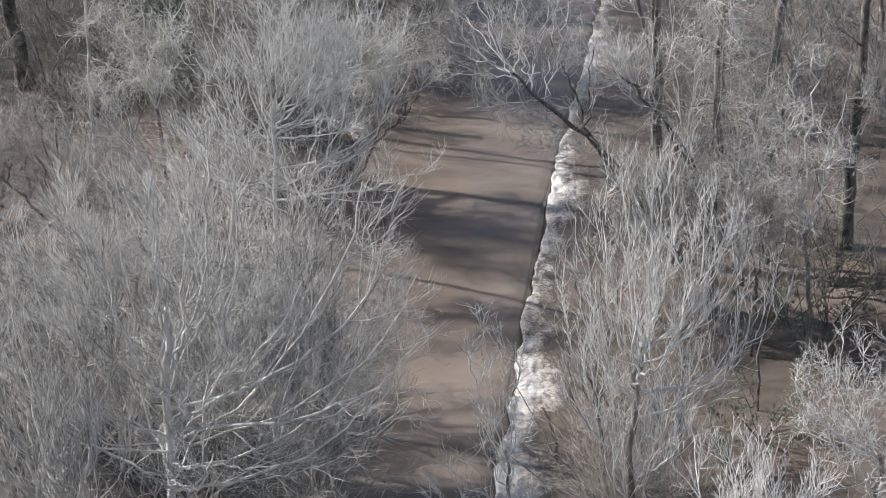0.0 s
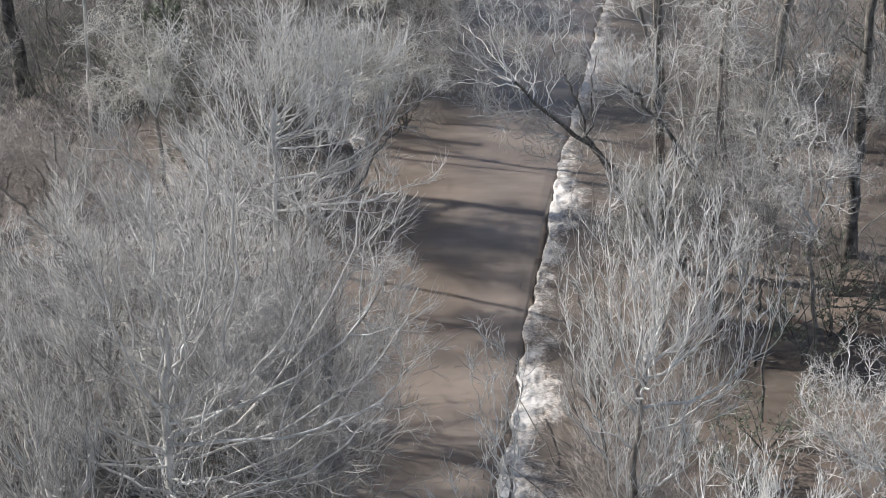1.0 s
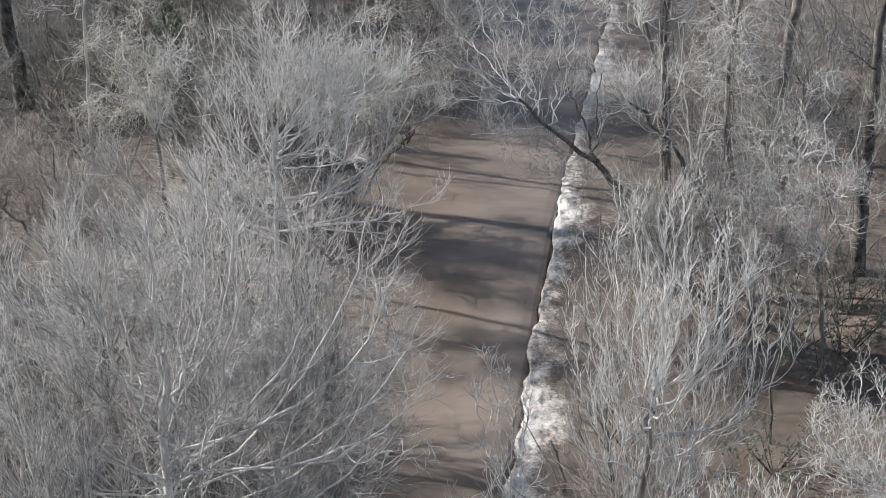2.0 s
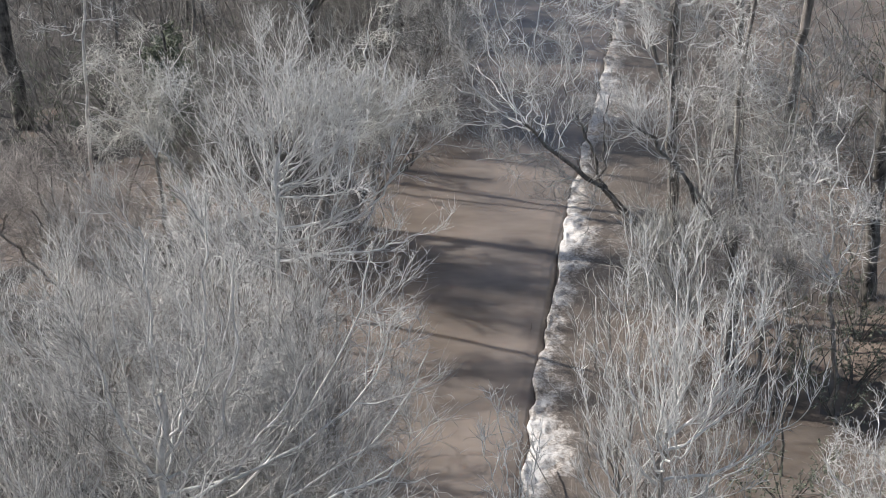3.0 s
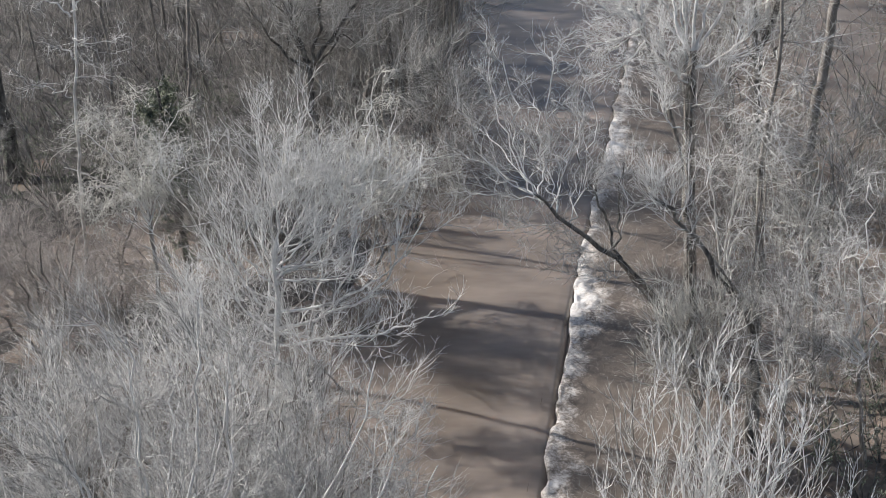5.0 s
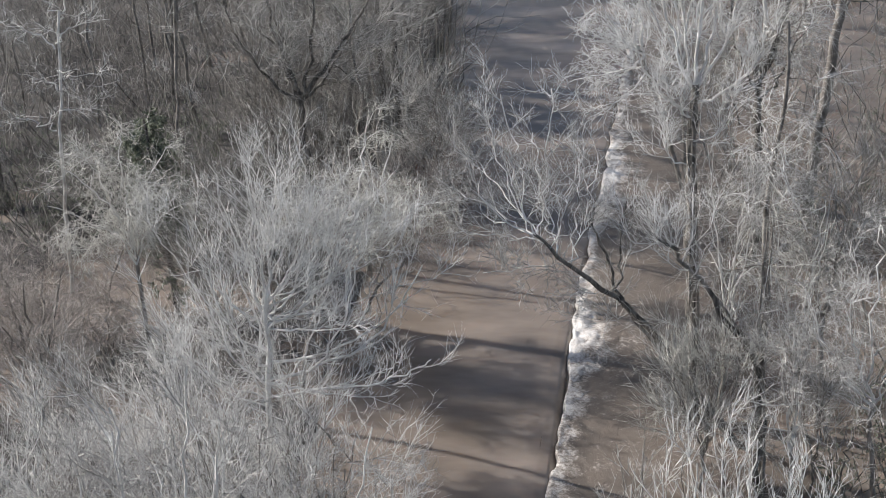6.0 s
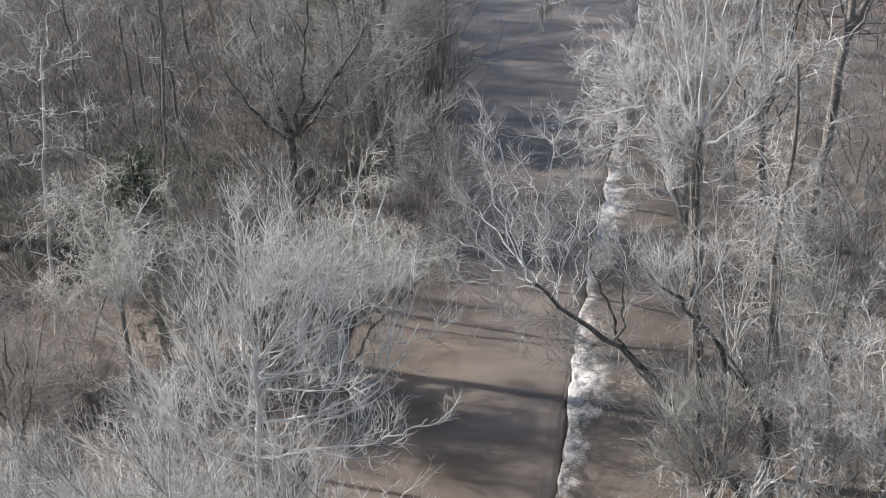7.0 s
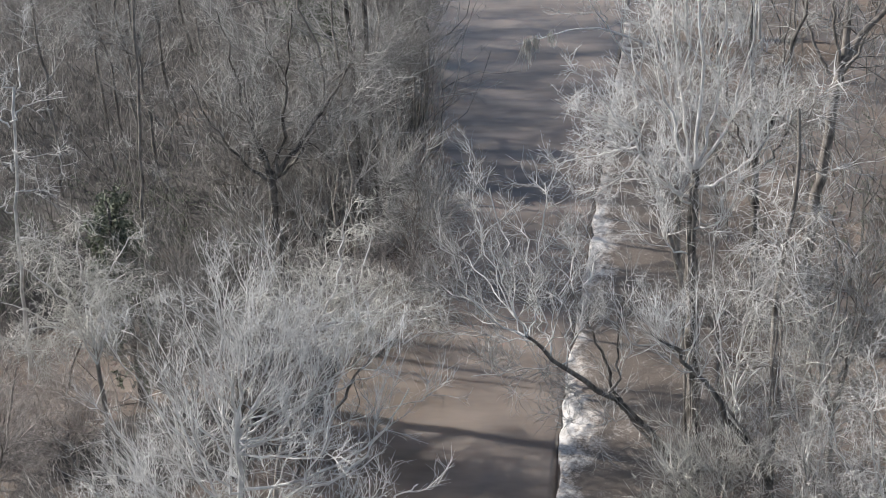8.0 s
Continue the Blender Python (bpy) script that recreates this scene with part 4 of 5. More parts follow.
limbed("bare_tree", "dark forked bare tree on the far bank", [(-9.5, 2.5, -0.5), (-9.3, 2.5, 5), (-9.4, 2.6, 8.0), (-9.3, 2.6, 9.3)], 0.16,
       [(9.0, -6.4, 3.0, 13.0, 0.1, 1.3), (9.1, -9.9, 2.8, 12.4, 0.3, 1.0), (9.1, -8.0, 2.4, 14.8, 0.2, 1.0), (9.0, -10.6, 3.2, 14.6, 0.2, 0.9), (9.0, -7.2, 3.4, 11.6, 0.2, 0.8), (8.8, -11.6, 2.6, 12.4, 0.3, 0.8)],
       28, bark_m=BARK_DARK, twig_m=TWIG_GREY, stem_m=BARK_DARK, r_tip=0.9, stem_r=0.5, slim=0.85, bend=0.05, limbs=(7, 1.0, 2.8, 25, 70), branches=(6, 0.7, 1.9, 22, 65), twigs=(4, 0.5, 1.2, 20, 60), sprays=(2, 0.25, 0.7, 20, 60), limb_up=0.12, branch_up=0.1, twig_k=4, crook=1.5)
for i, (x, y) in enumerate(((-8.4, 12), (-7.8, 12.4))):
    tree("bare_tree", "straight dark pole-like bare tree", (x, y, 0), [[(0, 0, -0.6), (0, 0, 6), (0.2, 0, 14), (0.3, 0, 18)]],
         0.16, (12, 1.2, 2.4, 40, 80), bark_m=BARK_DARK, twig_m=TWIG_GREY, seed=30 + i, limb_lo=0.3, **TALL)
limbed("bare_tree", "slender crooked pale bare tree on the muddy bank", [(-20.3, 4.4, -0.5), (-19.5, 3.7, 2.4), (-19.2, 3.0, 4.4), (-18.5, 2.5, 6.2), (-18.3, 1.9, 8.0), (-17.7, 1.7, 9.6), (-17.6, 1.6, 11.2), (-17.1, 1.6, 12.8)], 0.08,
       [(11.6, -15.2, 1.2, 12.6, -0.3, 0.9), (11.4, -19.6, 1.8, 12.4, -0.3, 0.9), (12.4, -16.4, 1.8, 15.0, 0.2, 0.9), (10.6, -15.8, 1.0, 10.6, -0.2, 0.7), (9.0, -16.2, 1.4, 9.2, -0.2, 0.7), (8.2, -19.8, 1.8, 8.8, -0.2, 0.7), (7.0, -17.0, 1.6, 7.4, -0.2, 0.6), (9.8, -19.0, 1.4, 10.6, -0.2, 0.7), (12.6, -18.2, 1.4, 14.8, 0.2, 0.8)],
       33, bark_m=BARK_PALE, twig_m=TWIG_PALE, stem_m=BARK_PALE, r_tip=0.6, stem_r=0.5, bend=0.1, slim=0.8, limbs=(5, 0.5, 1.4, 30, 85), branches=(4, 0.4, 1.0, 30, 80), twigs=(3, 0.25, 0.7, 25, 70), sprays=(1, 0.15, 0.4, 20, 60), limb_up=0.0, branch_up=0.0, twig_up=0.02, twig_k=4, crook=1.9)
limbed("bare_tree", "thin grey pole tree with few crooked twigs", [(-14.9, 3.8, -0.4), (-14.7, 3.8, 4), (-14.45, 3.8, 6.8), (-14.2, 3.8, 9.2), (-13.9, 3.8, 11.6), (-13.5, 3.8, 15)], 0.085,
       [(14.8, -12.9, 3.9, 17.5, 0.2, 0.9), (13.0, -15.4, 3.6, 13.8, -0.2, 0.8), (11.0, -12.4, 3.4, 11.6, -0.2, 0.7), (9.4, -15.6, 3.6, 10.0, -0.2, 0.6), (8.0, -13.2, 3.4, 8.8, 0.0, 0.6)],
       34, bark_m=BARK_GREY, twig_m=TWIG_GREY, stem_m=BARK_GREY, r_tip=0.6, stem_r=0.5, bend=0.08, slim=0.8, limbs=(5, 0.5, 1.4, 30, 85), branches=(4, 0.4, 1.0, 30, 80), twigs=(3, 0.25, 0.7, 25, 70), sprays=(1, 0.15, 0.4, 20, 60), limb_up=0.0, branch_up=0.0, twig_up=0.02, twig_k=4, crook=1.9)
tree("bare_tree", "stout dark trunk on a muddy wooded bank", (-26.3, 11.5, 0.3), [[(0, 0, -0.5), (0, 0, 5), (0.2, 0, 10), (0.2, 0, 16)]],
     0.42, (9, 2.0, 4.0, 40, 80), bark_m=BARK_DARK, twig_m=TWIG_GREY, seed=35, limb_lo=0.5, **TALL)
limbed("sapling", "slim young bare tree with upright shoots by the weir", [(1.5, -23.4, -0.8), (1.4, -23.5, 3), (1.3, -23.5, 5.6), (1.2, -23.5, 6.9)], 0.045,
       [(6.8, 0.8, -23.4, 10.7, 0.2, 1.0), (6.6, 0.55, -23.6, 9.9, 0.4, 0.9), (6.7, 1.2, -23.3, 10.1, 0.1, 0.9), (6.4, 1.75, -23.5, 10.2, 0.3, 0.9), (5.8, 1.5, -23.6, 9.4, 0.2, 0.8), (5.6, 0.45, -23.4, 8.5, 0.4, 0.8), (6.0, 0.9, -23.8, 9.0, 0.2, 0.8)],
       36, bark_m=BARK_GREY, twig_m=TWIG_PALE, stem_m=BARK_PALE, r_tip=0.7, stem_r=0.5, slim=0.75, bend=0.04, limbs=(5, 0.4, 1.1, 14, 45), branches=(3, 0.3, 0.7, 18, 55), twigs=(2, 0.15, 0.4, 20, 60), sprays=(1, 0.1, 0.2, 20, 50), limb_up=0.15, branch_up=0.12, twig_up=0.1, twig_k=3, crook=1.1)
limbed("sapling", "low pale bare sapling spreading over the weir", [(1.2, -24.6, -0.8), (1.25, -24.6, 3), (1.2, -24.5, 5.0)], 0.05,
       [(4.9, -0.5, -24.6, 7.2, 0.3, 0.9), (4.8, -0.1, -24.2, 7.8, 0.5, 0.8), (4.9, 0.3, -24.9, 7.0, 0.3, 0.9), (4.7, 0.1, -25.2, 6.2, 0.2, 0.9), (4.9, 1.0, -24.4, 7.6, 0.2, 0.8), (4.6, 1.9, -24.8, 6.6, 0.3, 0.8), (4.6, -0.9, -24.8, 6.2, 0.2, 0.8)],
       37, bark_m=BARK_GREY, twig_m=TWIG_PALE, stem_m=BARK_PALE, r_tip=0.7, stem_r=0.5, slim=0.75, bend=0.05, limbs=(5, 0.4, 1.2, 25, 75), branches=(3, 0.3, 0.8, 25, 70), twigs=(3, 0.15, 0.5, 25, 70), sprays=(1, 0.1, 0.25, 20, 50), limb_up=0.1, branch_up=0.08, twig_up=0.06, twig_k=4, crook=1.6)
limbed("bare_tree", "pale vine-draped shrubby tree with hanging curls of twigs", [(-13.4, -5.0, -0.4), (-13.2, -5.2, 4), (-13.0, -5.3, 7.4)], 0.1,
       [(7.2, -11.4, -6.0, 10.2, -0.3, 0.9), (7.2, -14.6, -5.8, 10.4, -0.3, 0.9), (7.0, -12.4, -6.8, 9.4, -0.4, 0.8), (7.0, -14.0, -7.0, 9.0, -0.4, 0.8), (7.3, -13.2, -4.6, 11.0, -0.2, 0.9), (6.8, -10.8, -4.8, 9.0, -0.4, 0.8), (6.8, -15.6, -5.2, 8.8, -0.4, 0.8), (7.0, -12.0, -3.8, 10.2, -0.3, 0.8), (7.0, -14.8, -3.8, 10.0, -0.3, 0.8)],
       41, bark_m=BARK_GREY, twig_m=TWIG_OLIVE, stem_m=BARK_PALE, stem_r=0.36, slim=0.75, limbs=(8, 0.7, 1.8, 40, 100), branches=(5, 0.5, 1.3, 35, 90), twigs=(4, 0.3, 0.9, 30, 85), sprays=(2, 0.15, 0.5, 25, 70), limb_up=-0.06, branch_up=-0.12, twig_up=-0.16, twig_k=5, curl=0.5, crook=2.0)
limbed("bare_tree", "pale bare tree leaning out from the bank with matted drooping twigs", [(-9.0, -4.0, -0.4), (-8.2, -4.4, 3), (-7.0, -5.2, 6.6), (-6.2, -5.6, 8.6)], 0.1,
       [(8.6, -5.0, -6.0, 12.2, 0.3, 1.0), (8.5, -4.5, -5.2, 11.2, 0.5, 1.1), (8.4, -3.3, -5.6, 9.3, 0.1, 0.9), (8.2, -2.8, -4.8, 8.6, 0.1, 0.9), (8.2, -7.6, -5.4, 9.8, 0.3, 0.8), (7.8, -5.4, -6.9, 8.9, 0.2, 0.8), (8.3, -3.9, -6.4, 10.0, 0.4, 1.0), (8.0, -8.6, -5.2, 8.6, 0.2, 0.8), (8.4, -5.9, -5.0, 10.8, 0.3, 0.8), (7.4, -4.0, -4.2, 8.4, 0.2, 0.7)],
       42, bark_m=BARK_GREY, twig_m=TWIG_OLIVE, stem_m=BARK_PALE, stem_r=0.42, slim=0.8, limbs=(6, 0.6, 1.7, 30, 90), branches=(5, 0.4, 1.2, 30, 85), twigs=(5, 0.3, 0.9, 25, 80), sprays=(2, 0.15, 0.5, 25, 70), limb_up=-0.04, branch_up=-0.06, twig_up=-0.08, twig_k=4, curl=0.4, crook=1.8)
broom((-16.6, -6.8, 0.2), 2.0, 7.4, 3.4, 7, 44, "tan bare shrubby tree on the bank", limbs=6, branches=5, twigs=5, twig_m=TWIG_TAN, bark_m=BARK_GREY, wide=90, up=0.04, crook=1.7)
broom((-20, -5.5, 0.2), 2.0, 6.2, 3.0, 6, 58, "tan bare shrubby tree on the bank", limbs=6, branches=5, twigs=5, twig_m=TWIG_TAN, bark_m=BARK_GREY, wide=90, up=0.04, crook=1.7)
for i, (x, y, top, spread) in enumerate(((-18.8, -1.4, 4.6, 2.6), (-15.9, -2.6, 4.2, 2.2), (-21.6, 0.4, 4.4, 2.4))):
    broom((x, y, 0.2), 1.2, top, spread, 6, 158 + i, "low tangled brownish shrub on the muddy bank", name="shrub", limbs=5, branches=5, twigs=4, sprays=2, r=0.07, twig_m=TWIG_TAN, bark_m=BARK_GREY, wide=90, up=0.03, crook=1.8)

# ---- the woods behind, in repeats ----
WOOD = dict(limbs=(12, 1.8, 3.8, 30, 75), branches=(7, 1.0, 2.2, 25, 65), twigs=(5, 0.6, 1.5, 20, 60), sprays=(3, 0.35, 0.9, 20, 60), group="woodland trees", limb_lo=0.3, twig_k=3)
kinds = [
    tree("bare_tree", "grey bare woodland tree", (-18, 26, 0.3), [[(0, 0, -0.6), (0.3, 0.1, 4), (0.1, 0.3, 8), (0.5, 0, 11), (0.3, 0.2, 15)]], 0.095, bend=0.09, bark_m=BARK_GREY, twig_m=TWIG_GREY, seed=51, **WOOD),
    tree("bare_tree", "dull bare woodland tree", (-24, 30, 0.3), [[(0, 0, -0.6), (0.4, 0, 4), (0.1, 0.4, 8), (-0.4, 0, 13)]], 0.09, bend=0.1, bark_m=BARK_GREY, twig_m=TWIG_DARK, seed=52, **WOOD),
    tree("bare_tree", "pale bare woodland tree", (16, 14, -0.3), [[(0, 0, -0.6), (0.2, 0, 4), (0.1, 0.3, 9), (0.4, 0, 14)]], 0.12, bark_m=BARK_PALE, twig_m=TWIG_PALE, seed=53, **WOOD),
]
rng = np.random.default_rng(77)
spots = [(-18, 26), (-24, 30), (16, 14), (-9.2, 2), (-8.1, 12.2), (-13.6, 1.5), (-26.3, 11.5), (4.4, 10.5), (6.8, 4.5), (9.2, 13), (11.5, 24.4), (-20.2, 4.6)]
tries, made = 0, 0
# trees out past the left edge, added to shade the near channel
for x, y in ((-22, -12.5), (-25, -16), (-24, 1.5), (-29, 4), (-28, -4)):
    spots.append((x, y))
    copy_thing(kinds[int(rng.integers(0, 2))], Matrix.Translation((x, y, 0.2)) @ Matrix.Rotation(rng.uniform(0, 6.28), 4, "Z") @ Matrix.Scale(rng.uniform(0.8, 1.0), 4))
for y in (6.5, 9.5, 12.8, 15.5, 17.5, 20, 22, 24.5, 27.5, 29.5, 35, 43):
    x = float(left_bank(np.array(y))) - rng.uniform(0.3, 1.4)
    spots.append((x, y))
    copy_thing(kinds[int(rng.integers(0, 2))], Matrix.Translation((x, y, 0)) @ Matrix.Rotation(rng.uniform(0, 6.28), 4, "Z") @ Matrix.Scale(rng.uniform(0.9, 1.15), 4))
for i in range(12):
    x, y = rng.uniform(-24, -12), rng.uniform(16, 50)
    spots.append((x, y))
    copy_thing(kinds[int(rng.integers(0, 2))], Matrix.Translation((x, y, 0.2)) @ Matrix.Rotation(rng.uniform(0, 6.28), 4, "Z") @ Matrix.Scale(rng.uniform(0.9, 1.12), 4))
while made < 27 and tries < 6000:
    tries += 1
    x, y = rng.uniform(-33, 20), rng.uniform(-2, 56)
    c, bank = float(crest(np.array(y))), float(left_bank(np.array(y)))
    if bank - 0.8 < x < c + 3.5 or (y < 8 and -9 < x < 13) or (y < 14 and -24 < x < -10) or min((x - a) ** 2 + (y - b) ** 2 for a, b in spots) < 3.1**2:
        continue
    spots.append((x, y))
    made += 1
    k = kinds[int(rng.choice(3, p=(0.5, 0.45, 0.05) if x < 0 else (0.4, 0.1, 0.5)))]
    z = float(ground_height(np.array(x), np.array(y)))
    copy_thing(k, Matrix.Translation((x, y, z)) @ Matrix.Rotation(rng.uniform(0, 6.28), 4, "Z") @ Matrix.Scale(rng.uniform(0.72, 1.08), 4))

# ---- brush ----


def brush(name, label, n, box, heights, twig_m, seed, keep, cover=-0.25, reach=1.0):
    """A thicket of thin stems with side twigs, one sheet of stuff."""
    rng = np.random.default_rng(seed)
    x, y = rng.uniform(box[0], box[1], n), rng.uniform(box[2], box[3], n)
    ok = keep(x, y) & (fbm(x * 0.3, y * 0.3, seed, 3) > cover)
    x, y = x[ok], y[ok]
    p0 = np.stack([x, y, ground_height(x, y) - 0.1], 1)
    d0 = unit(rng.normal(0, 0.2, (len(x), 3)) + np.array([0, 0, 1.0]))
    h = rng.uniform(*heights, len(x))
    p, r = bent(rng, p0, d0, h, 0.01 + h * 0.004, 6, 0.06, 0.3)
    tp, tr = shoots(rng, p, r, 5, 0.25, 1.0, (0.6 * reach, 1.6 * reach), (25, 75), 0.03, 0.4, 3, 0.008, 0.0075, 0.014)
    up, ur = shoots(rng, tp, tr, 2, 0.2, 1.0, (0.3 * reach, 0.8 * reach), (20, 65), 0.03, 0.12, 2, 0.01, 0.006, 0.009)
    v, f = joined([tubes(p, r, 3), tubes(tp, tr, 3)])
    sv, st = spikes(up, ur)
    return tagged(new(name, mesh_from(name, np.concatenate([v, sv]), f, twig_m, True, st + len(v))), label, "brush", kind="stuff")


on_left = lambda x, y: x < left_bank(y) + 0.4
dry = lambda x, y: ((x + 18.7) / 2.1) ** 2 + ((y - 4.2) / 3.8) ** 2 > 1
on_right = lambda x, y: x > crest(y) + 3.2
brush("brush", "tan leafless brush on the muddy bank", 1050, (-34, -7, -26, 3), (1.4, 3.8), TWIG_TAN, 61, lambda x, y: on_left(x, y) & dry(x, y))
brush("brush", "dark leafless brush in the far woods", 1200, (-40, -7, 2, 54), (1.6, 4.6), TWIG_DARK, 62, lambda x, y: on_left(x, y) & dry(x, y))
brush("brush", "tan leafless brush in the shallow flood", 560, (3, 24, -14, 3), (1.0, 3.0), TWIG_TAN, 63, on_right, 0.1)
brush("brush", "dark leafless brush in the far shallow flood", 1000, (3, 26, 3, 58), (1.0, 3.6), TWIG_DARK, 69, on_right, -0.1)

brush("sapling_thicket", "thicket of slender grey saplings in the far woods", 2100, (-36, -7.5, 5, 52), (2.5, 7.0), TWIG_DARK, 66, lambda x, y: on_left(x, y) & dry(x, y), -0.35, 0.9)
# added along the bank to keep sun off the far channel and foam
brush("sapling_thicket", "dense thicket of grey saplings added on the bank for shade", 540, (-13.5, -7.9, 14, 44), (3.0, 8.0), TWIG_DARK, 68, on_left, -0.6, 1.0)
brush("sapling_thicket", "thicket of slender pale saplings in the shallow flood", 560, (4, 25, -2, 54), (3.0, 7.5), TWIG_DARK, 67, lambda x, y: x > crest(y) + 3.6, -0.2, 1.0)
brush("brush", "grey leafless brush standing in flood water", 260, (-8, -4.6, -27, -8), (1.2, 3.2), TWIG_GREY, 65, lambda x, y: x < -4.4, -0.6)
# hidden by the crowns, added only to shade the near water
brush("brush", "dense grey brush hidden under the tall crowns, added for shade", 260, (-11.2, -7.2, -18.6, -12.2), (4.0, 7.2), TWIG_GREY, 70, on_left, -0.9, 1.2)
brush("brush", "low brown brush at the foam's edge", 800, (2, 7, -24, 16), (0.4, 1.5), TWIG_TAN, 64, lambda x, y: x > crest(y) + 2.3, -0.3)

# ---- evergreen shrubs ----
def evergreen(base, w, h, seed, label):
    rng = np.random.default_rng(seed)
    root = tagged(new("evergreen_shrub"), label, "shrub")
    root.location = base
    n = 9
    a = rng.uniform(0, 6.28, n)
    d = np.stack([np.cos(a) * 0.6, np.sin(a) * 0.6, np.ones(n)], 1)
    p, r = bent(rng, np.zeros((n, 3)) - np.array([0, 0, 0.2]), d, h * rng.uniform(0.7, 1.1, n), np.full(n, 0.025), 5, 0.0, 0.15)
    tp, tr = shoots(rng, p, r, 8, 0.25, 1.0, (0.3 * w, 0.7 * w), (30, 80), 0.0, 0.15, 4, 0.012, 0.006, 0.012)
    for a, b in zip(p, r):
        v, f = tubes(a[None], b[None], 4)
        part_mesh("stem", v, f, BARK_DARK, root)
    v, f = tubes(tp, tr, 3)
    tagged(part_mesh("twig", v, f, BARK_DARK, root), kind="stuff")
    lp, lr = shoots(rng, tp, tr, 18, 0.1, 1.0, (0.06, 0.13), (30, 90), -0.05, 0.3, 3, 0.01, 0.004)
    mid = np.cross(unit(lp[:, 2] - lp[:, 0]), unit(rng.normal(0, 1, (len(lp), 3))))
    wide = unit(mid) * 0.02
    v = np.stack([lp[:, 0], lp[:, 1] + wide, lp[:, 2], lp[:, 1] - wide], 1).reshape(-1, 3)
    part_mesh("foliage", v, np.arange(len(v)).reshape(-1, 4), LEAF, root, "small dull grey-green leaves", False)
    return root


for i, (x, y, w, h) in enumerate(((8.9, -6.4, 1.1, 2.0), (10.2, -7.2, 1.2, 2.2), (7.7, -13.4, 1.1, 1.8), (-20.5, 9.6, 1.5, 3.6), (-17.0, 10.4, 1.5, 2.6), (-19.4, 14.4, 1.6, 2.8), (-22.6, 13.2, 1.6, 2.6), (-15.0, 12.0, 1.3, 2.2), (-23.0, 8.6, 1.4, 2.4), (-21.5, 6.4, 1.5, 3.0), (-13.4, 6.6, 1.5, 3.2), (-16.4, 13.8, 1.6, 3.2), (-12.0, 9.4, 1.3, 2.8), (-18.4, 11.6, 1.6, 3.4), (-25.0, 11.0, 1.6, 3.0), (-15.9, -13.6, 1.6, 3.4), (10.6, -4.6, 1.0, 1.8), (9.5, -9.0, 1.0, 2.2), (6.9, -15.4, 0.9, 1.6), (14.5, 18.0, 1.4, 3.0), (9.6, 8.5, 1.3, 3.2), (11.5, 12.0, 1.3, 3.4))):
    evergreen((x, y, float(ground_height(np.array(x), np.array(y)))), 1.35 * w, 1.7 * h, 90 + i, "dull grey-green evergreen shrub in the wet silt")


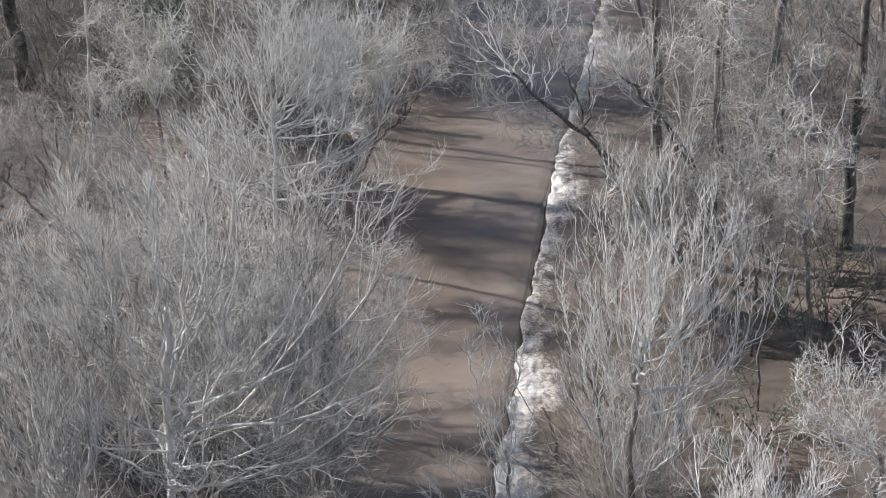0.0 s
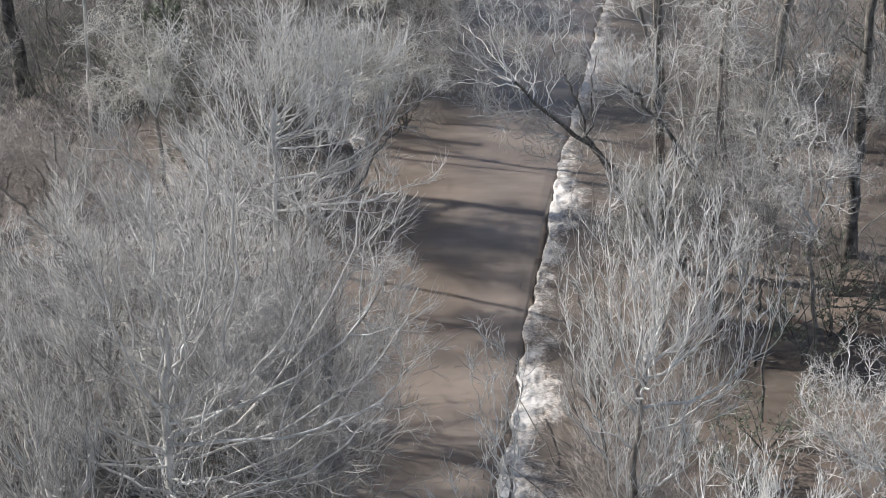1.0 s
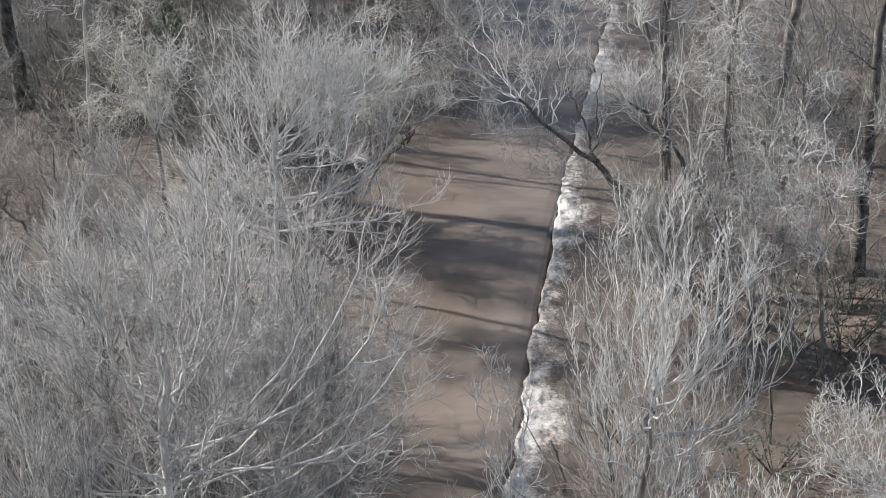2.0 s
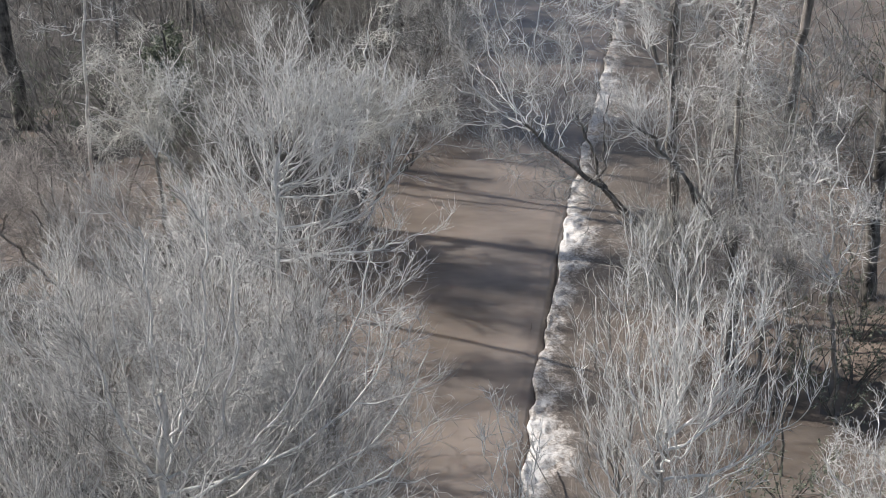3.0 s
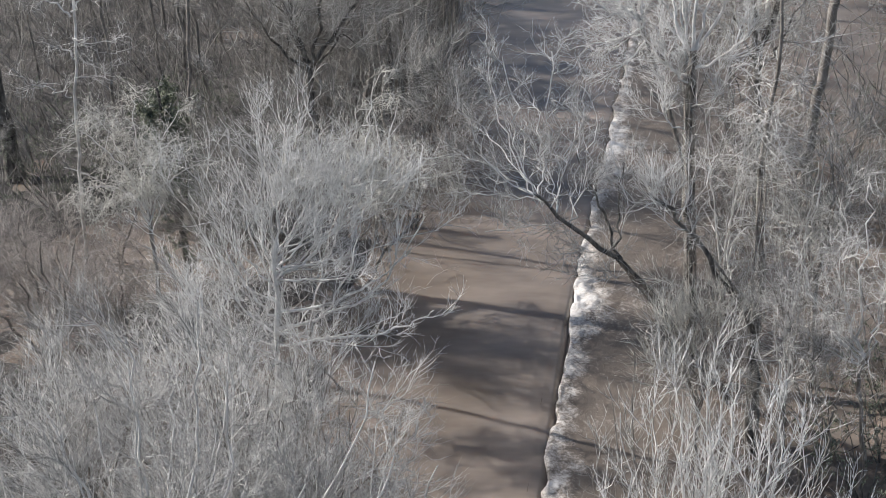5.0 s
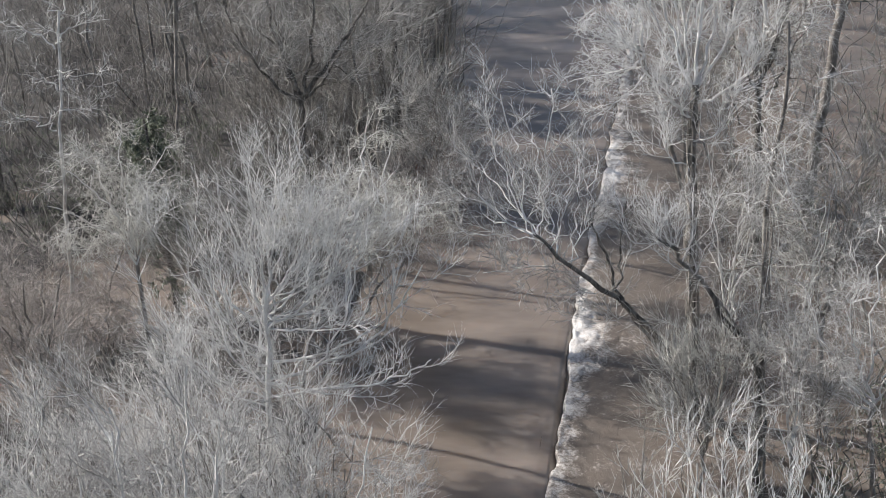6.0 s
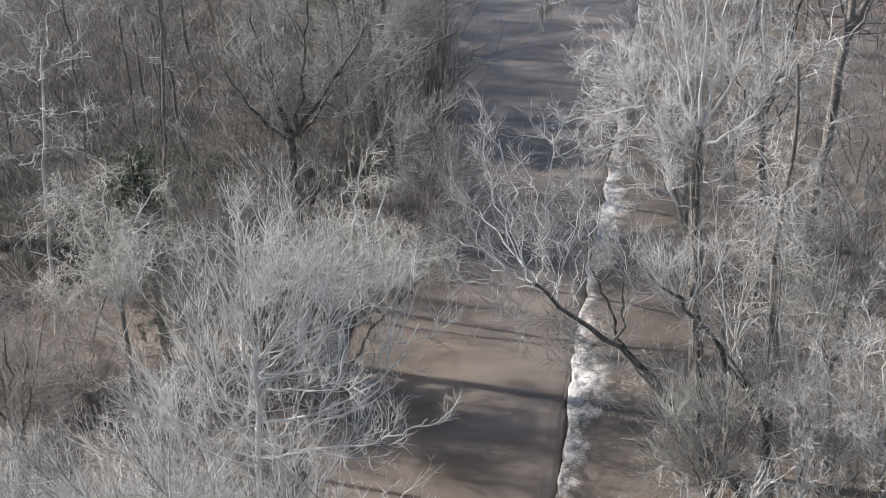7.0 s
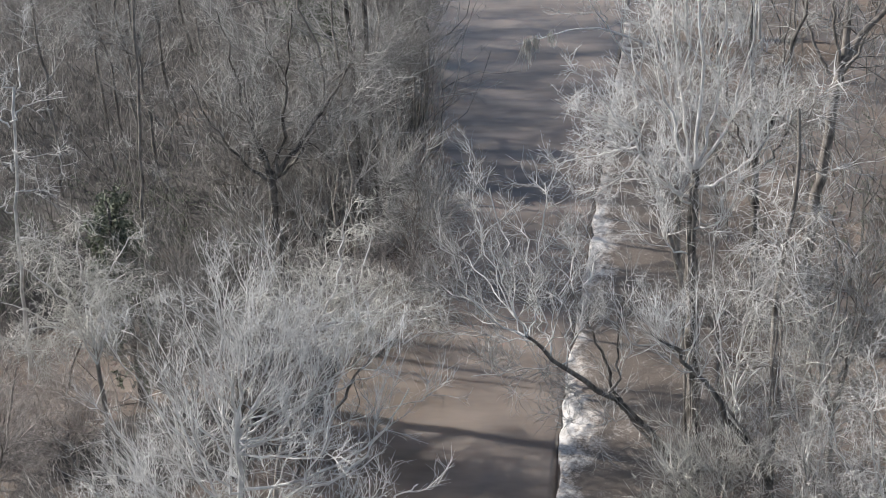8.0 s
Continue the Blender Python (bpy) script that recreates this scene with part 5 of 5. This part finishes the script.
def ivy_column(base, w, h, seed, label):
    """A dead trunk under a tall ragged mass of ivy."""
    rng = np.random.default_rng(seed)
    root = tagged(new("ivied_snag"), label, "tree")
    root.location = base
    p = spine([(0, 0, -0.4), (0.1, 0, 0.4 * h), (-0.1, 0.1, 0.75 * h), (0, 0, 0.95 * h)], 12, rng, 0.05)
    v, f = tubes(p[None], np.linspace(0.16, 0.05, 12)[None], 7)
    part_mesh("trunk", v, f, BARK_DARK, root)
    lp, lr = shoots(rng, p[None], np.full((1, 12), 0.1), 34, 0.15, 1.0, (0.5 * w, 1.15 * w), (45, 110), 0.05, 0.3, 6, 0.012, 0.012, 0.03)
    for a, b in zip(lp, lr):
        v, f = tubes(a[None], b[None], 4)
        part_mesh("limb", v, f, BARK_DARK, root)
    tp, tr = shoots(rng, lp, lr, 9, 0.2, 1.0, (0.3, 0.9), (30, 90), -0.08, 0.3, 4, 0.01, 0.006, 0.01)
    v, f = tubes(tp, tr, 3)
    tagged(part_mesh("twig", v, f, TWIG_DARK, root), kind="stuff")
    ap, _ = shoots(rng, tp, tr, 26, 0.0, 1.0, (0.09, 0.18), (30, 90), -0.05, 0.3, 3, 0.01, 0.004)
    wide = unit(np.cross(unit(ap[:, 2] - ap[:, 0]), unit(rng.normal(0, 1, (len(ap), 3))))) * 0.04
    v = np.stack([ap[:, 0], ap[:, 1] + wide, ap[:, 2], ap[:, 1] - wide], 1).reshape(-1, 3)
    part_mesh("foliage", v, np.arange(len(v)).reshape(-1, 4), LEAF, root, "small dull grey-green ivy leaves", False)


ivy_column((-15.2, 2.6, 0.1), 1.5, 8.6, 131, "dead trunk clad in dark ragged ivy on the muddy bank")
# three invented snags whose shadow makes the dark patch on the far channel
for x, y, h in ((-13.0, 24.2, 9.5), (-12.4, 27.0, 9.0), (-11.2, 22.4, 7.5)):
    ivy_column((x, y, 0.1), 1.7, h, int(133 + h), "ivy-clad dead trunk added in the far woods to shade the channel")
ivy_column((-17.2, 7.4, 0.1), 1.5, 6.0, 132, "dead trunk clad in dark ragged ivy on the muddy bank")


def fallen_pole(a, b, r, seed):
    """A dead pole that leans from the crest into the tailwater."""
    rng = np.random.default_rng(seed)
    v, f = tubes(spine([a, ((a[0] + b[0]) / 2 + 0.05, (a[1] + b[1]) / 2, (a[2] + b[2]) / 2 + 0.04), b], 9, rng, 0.012)[None], (r * np.linspace(1, 0.5, 9))[None], 6)
    tagged(new("fallen_branch", mesh_from("fallen_branch", v, f, BARK_DARK)), "dead dark pole leaning from the weir into the foam", "branch")


fallen_pole((2.1, -16.0, -0.4), (0.1, -12.2, 0.5), 0.032, 3)
fallen_pole((1.9, -16.6, -0.4), (0.1, -15.3, 0.3), 0.028, 4)


def dead_sapling():
    """A bent dead stem with a forked top in the bare mud."""
    rng = np.random.default_rng(8)
    root = tagged(new("dead_sapling"), "bent dead sapling with a forked top in bare mud", "tree")
    root.location = (-18.5, 3.8, 0.0)
    for name, pts, r in (("trunk", [(0, 0, -0.2), (0.3, 0, 0.9), (0.9, -0.2, 2.0), (1.7, -0.3, 3.3)], 0.06), ("limb", [(1.1, -0.22, 2.4), (1.0, -0.2, 2.9), (0.8, -0.2, 3.2)], 0.03), ("limb", [(1.6, -0.3, 3.1), (1.9, -0.3, 3.3), (2.1, -0.3, 3.5)], 0.025)):
        v, f = tubes(spine(pts, 9, rng, 0.02)[None], (r * np.linspace(1, 0.45, 9))[None], 6)
        part_mesh(name, v, f, BARK_GREY, root)


dead_sapling()
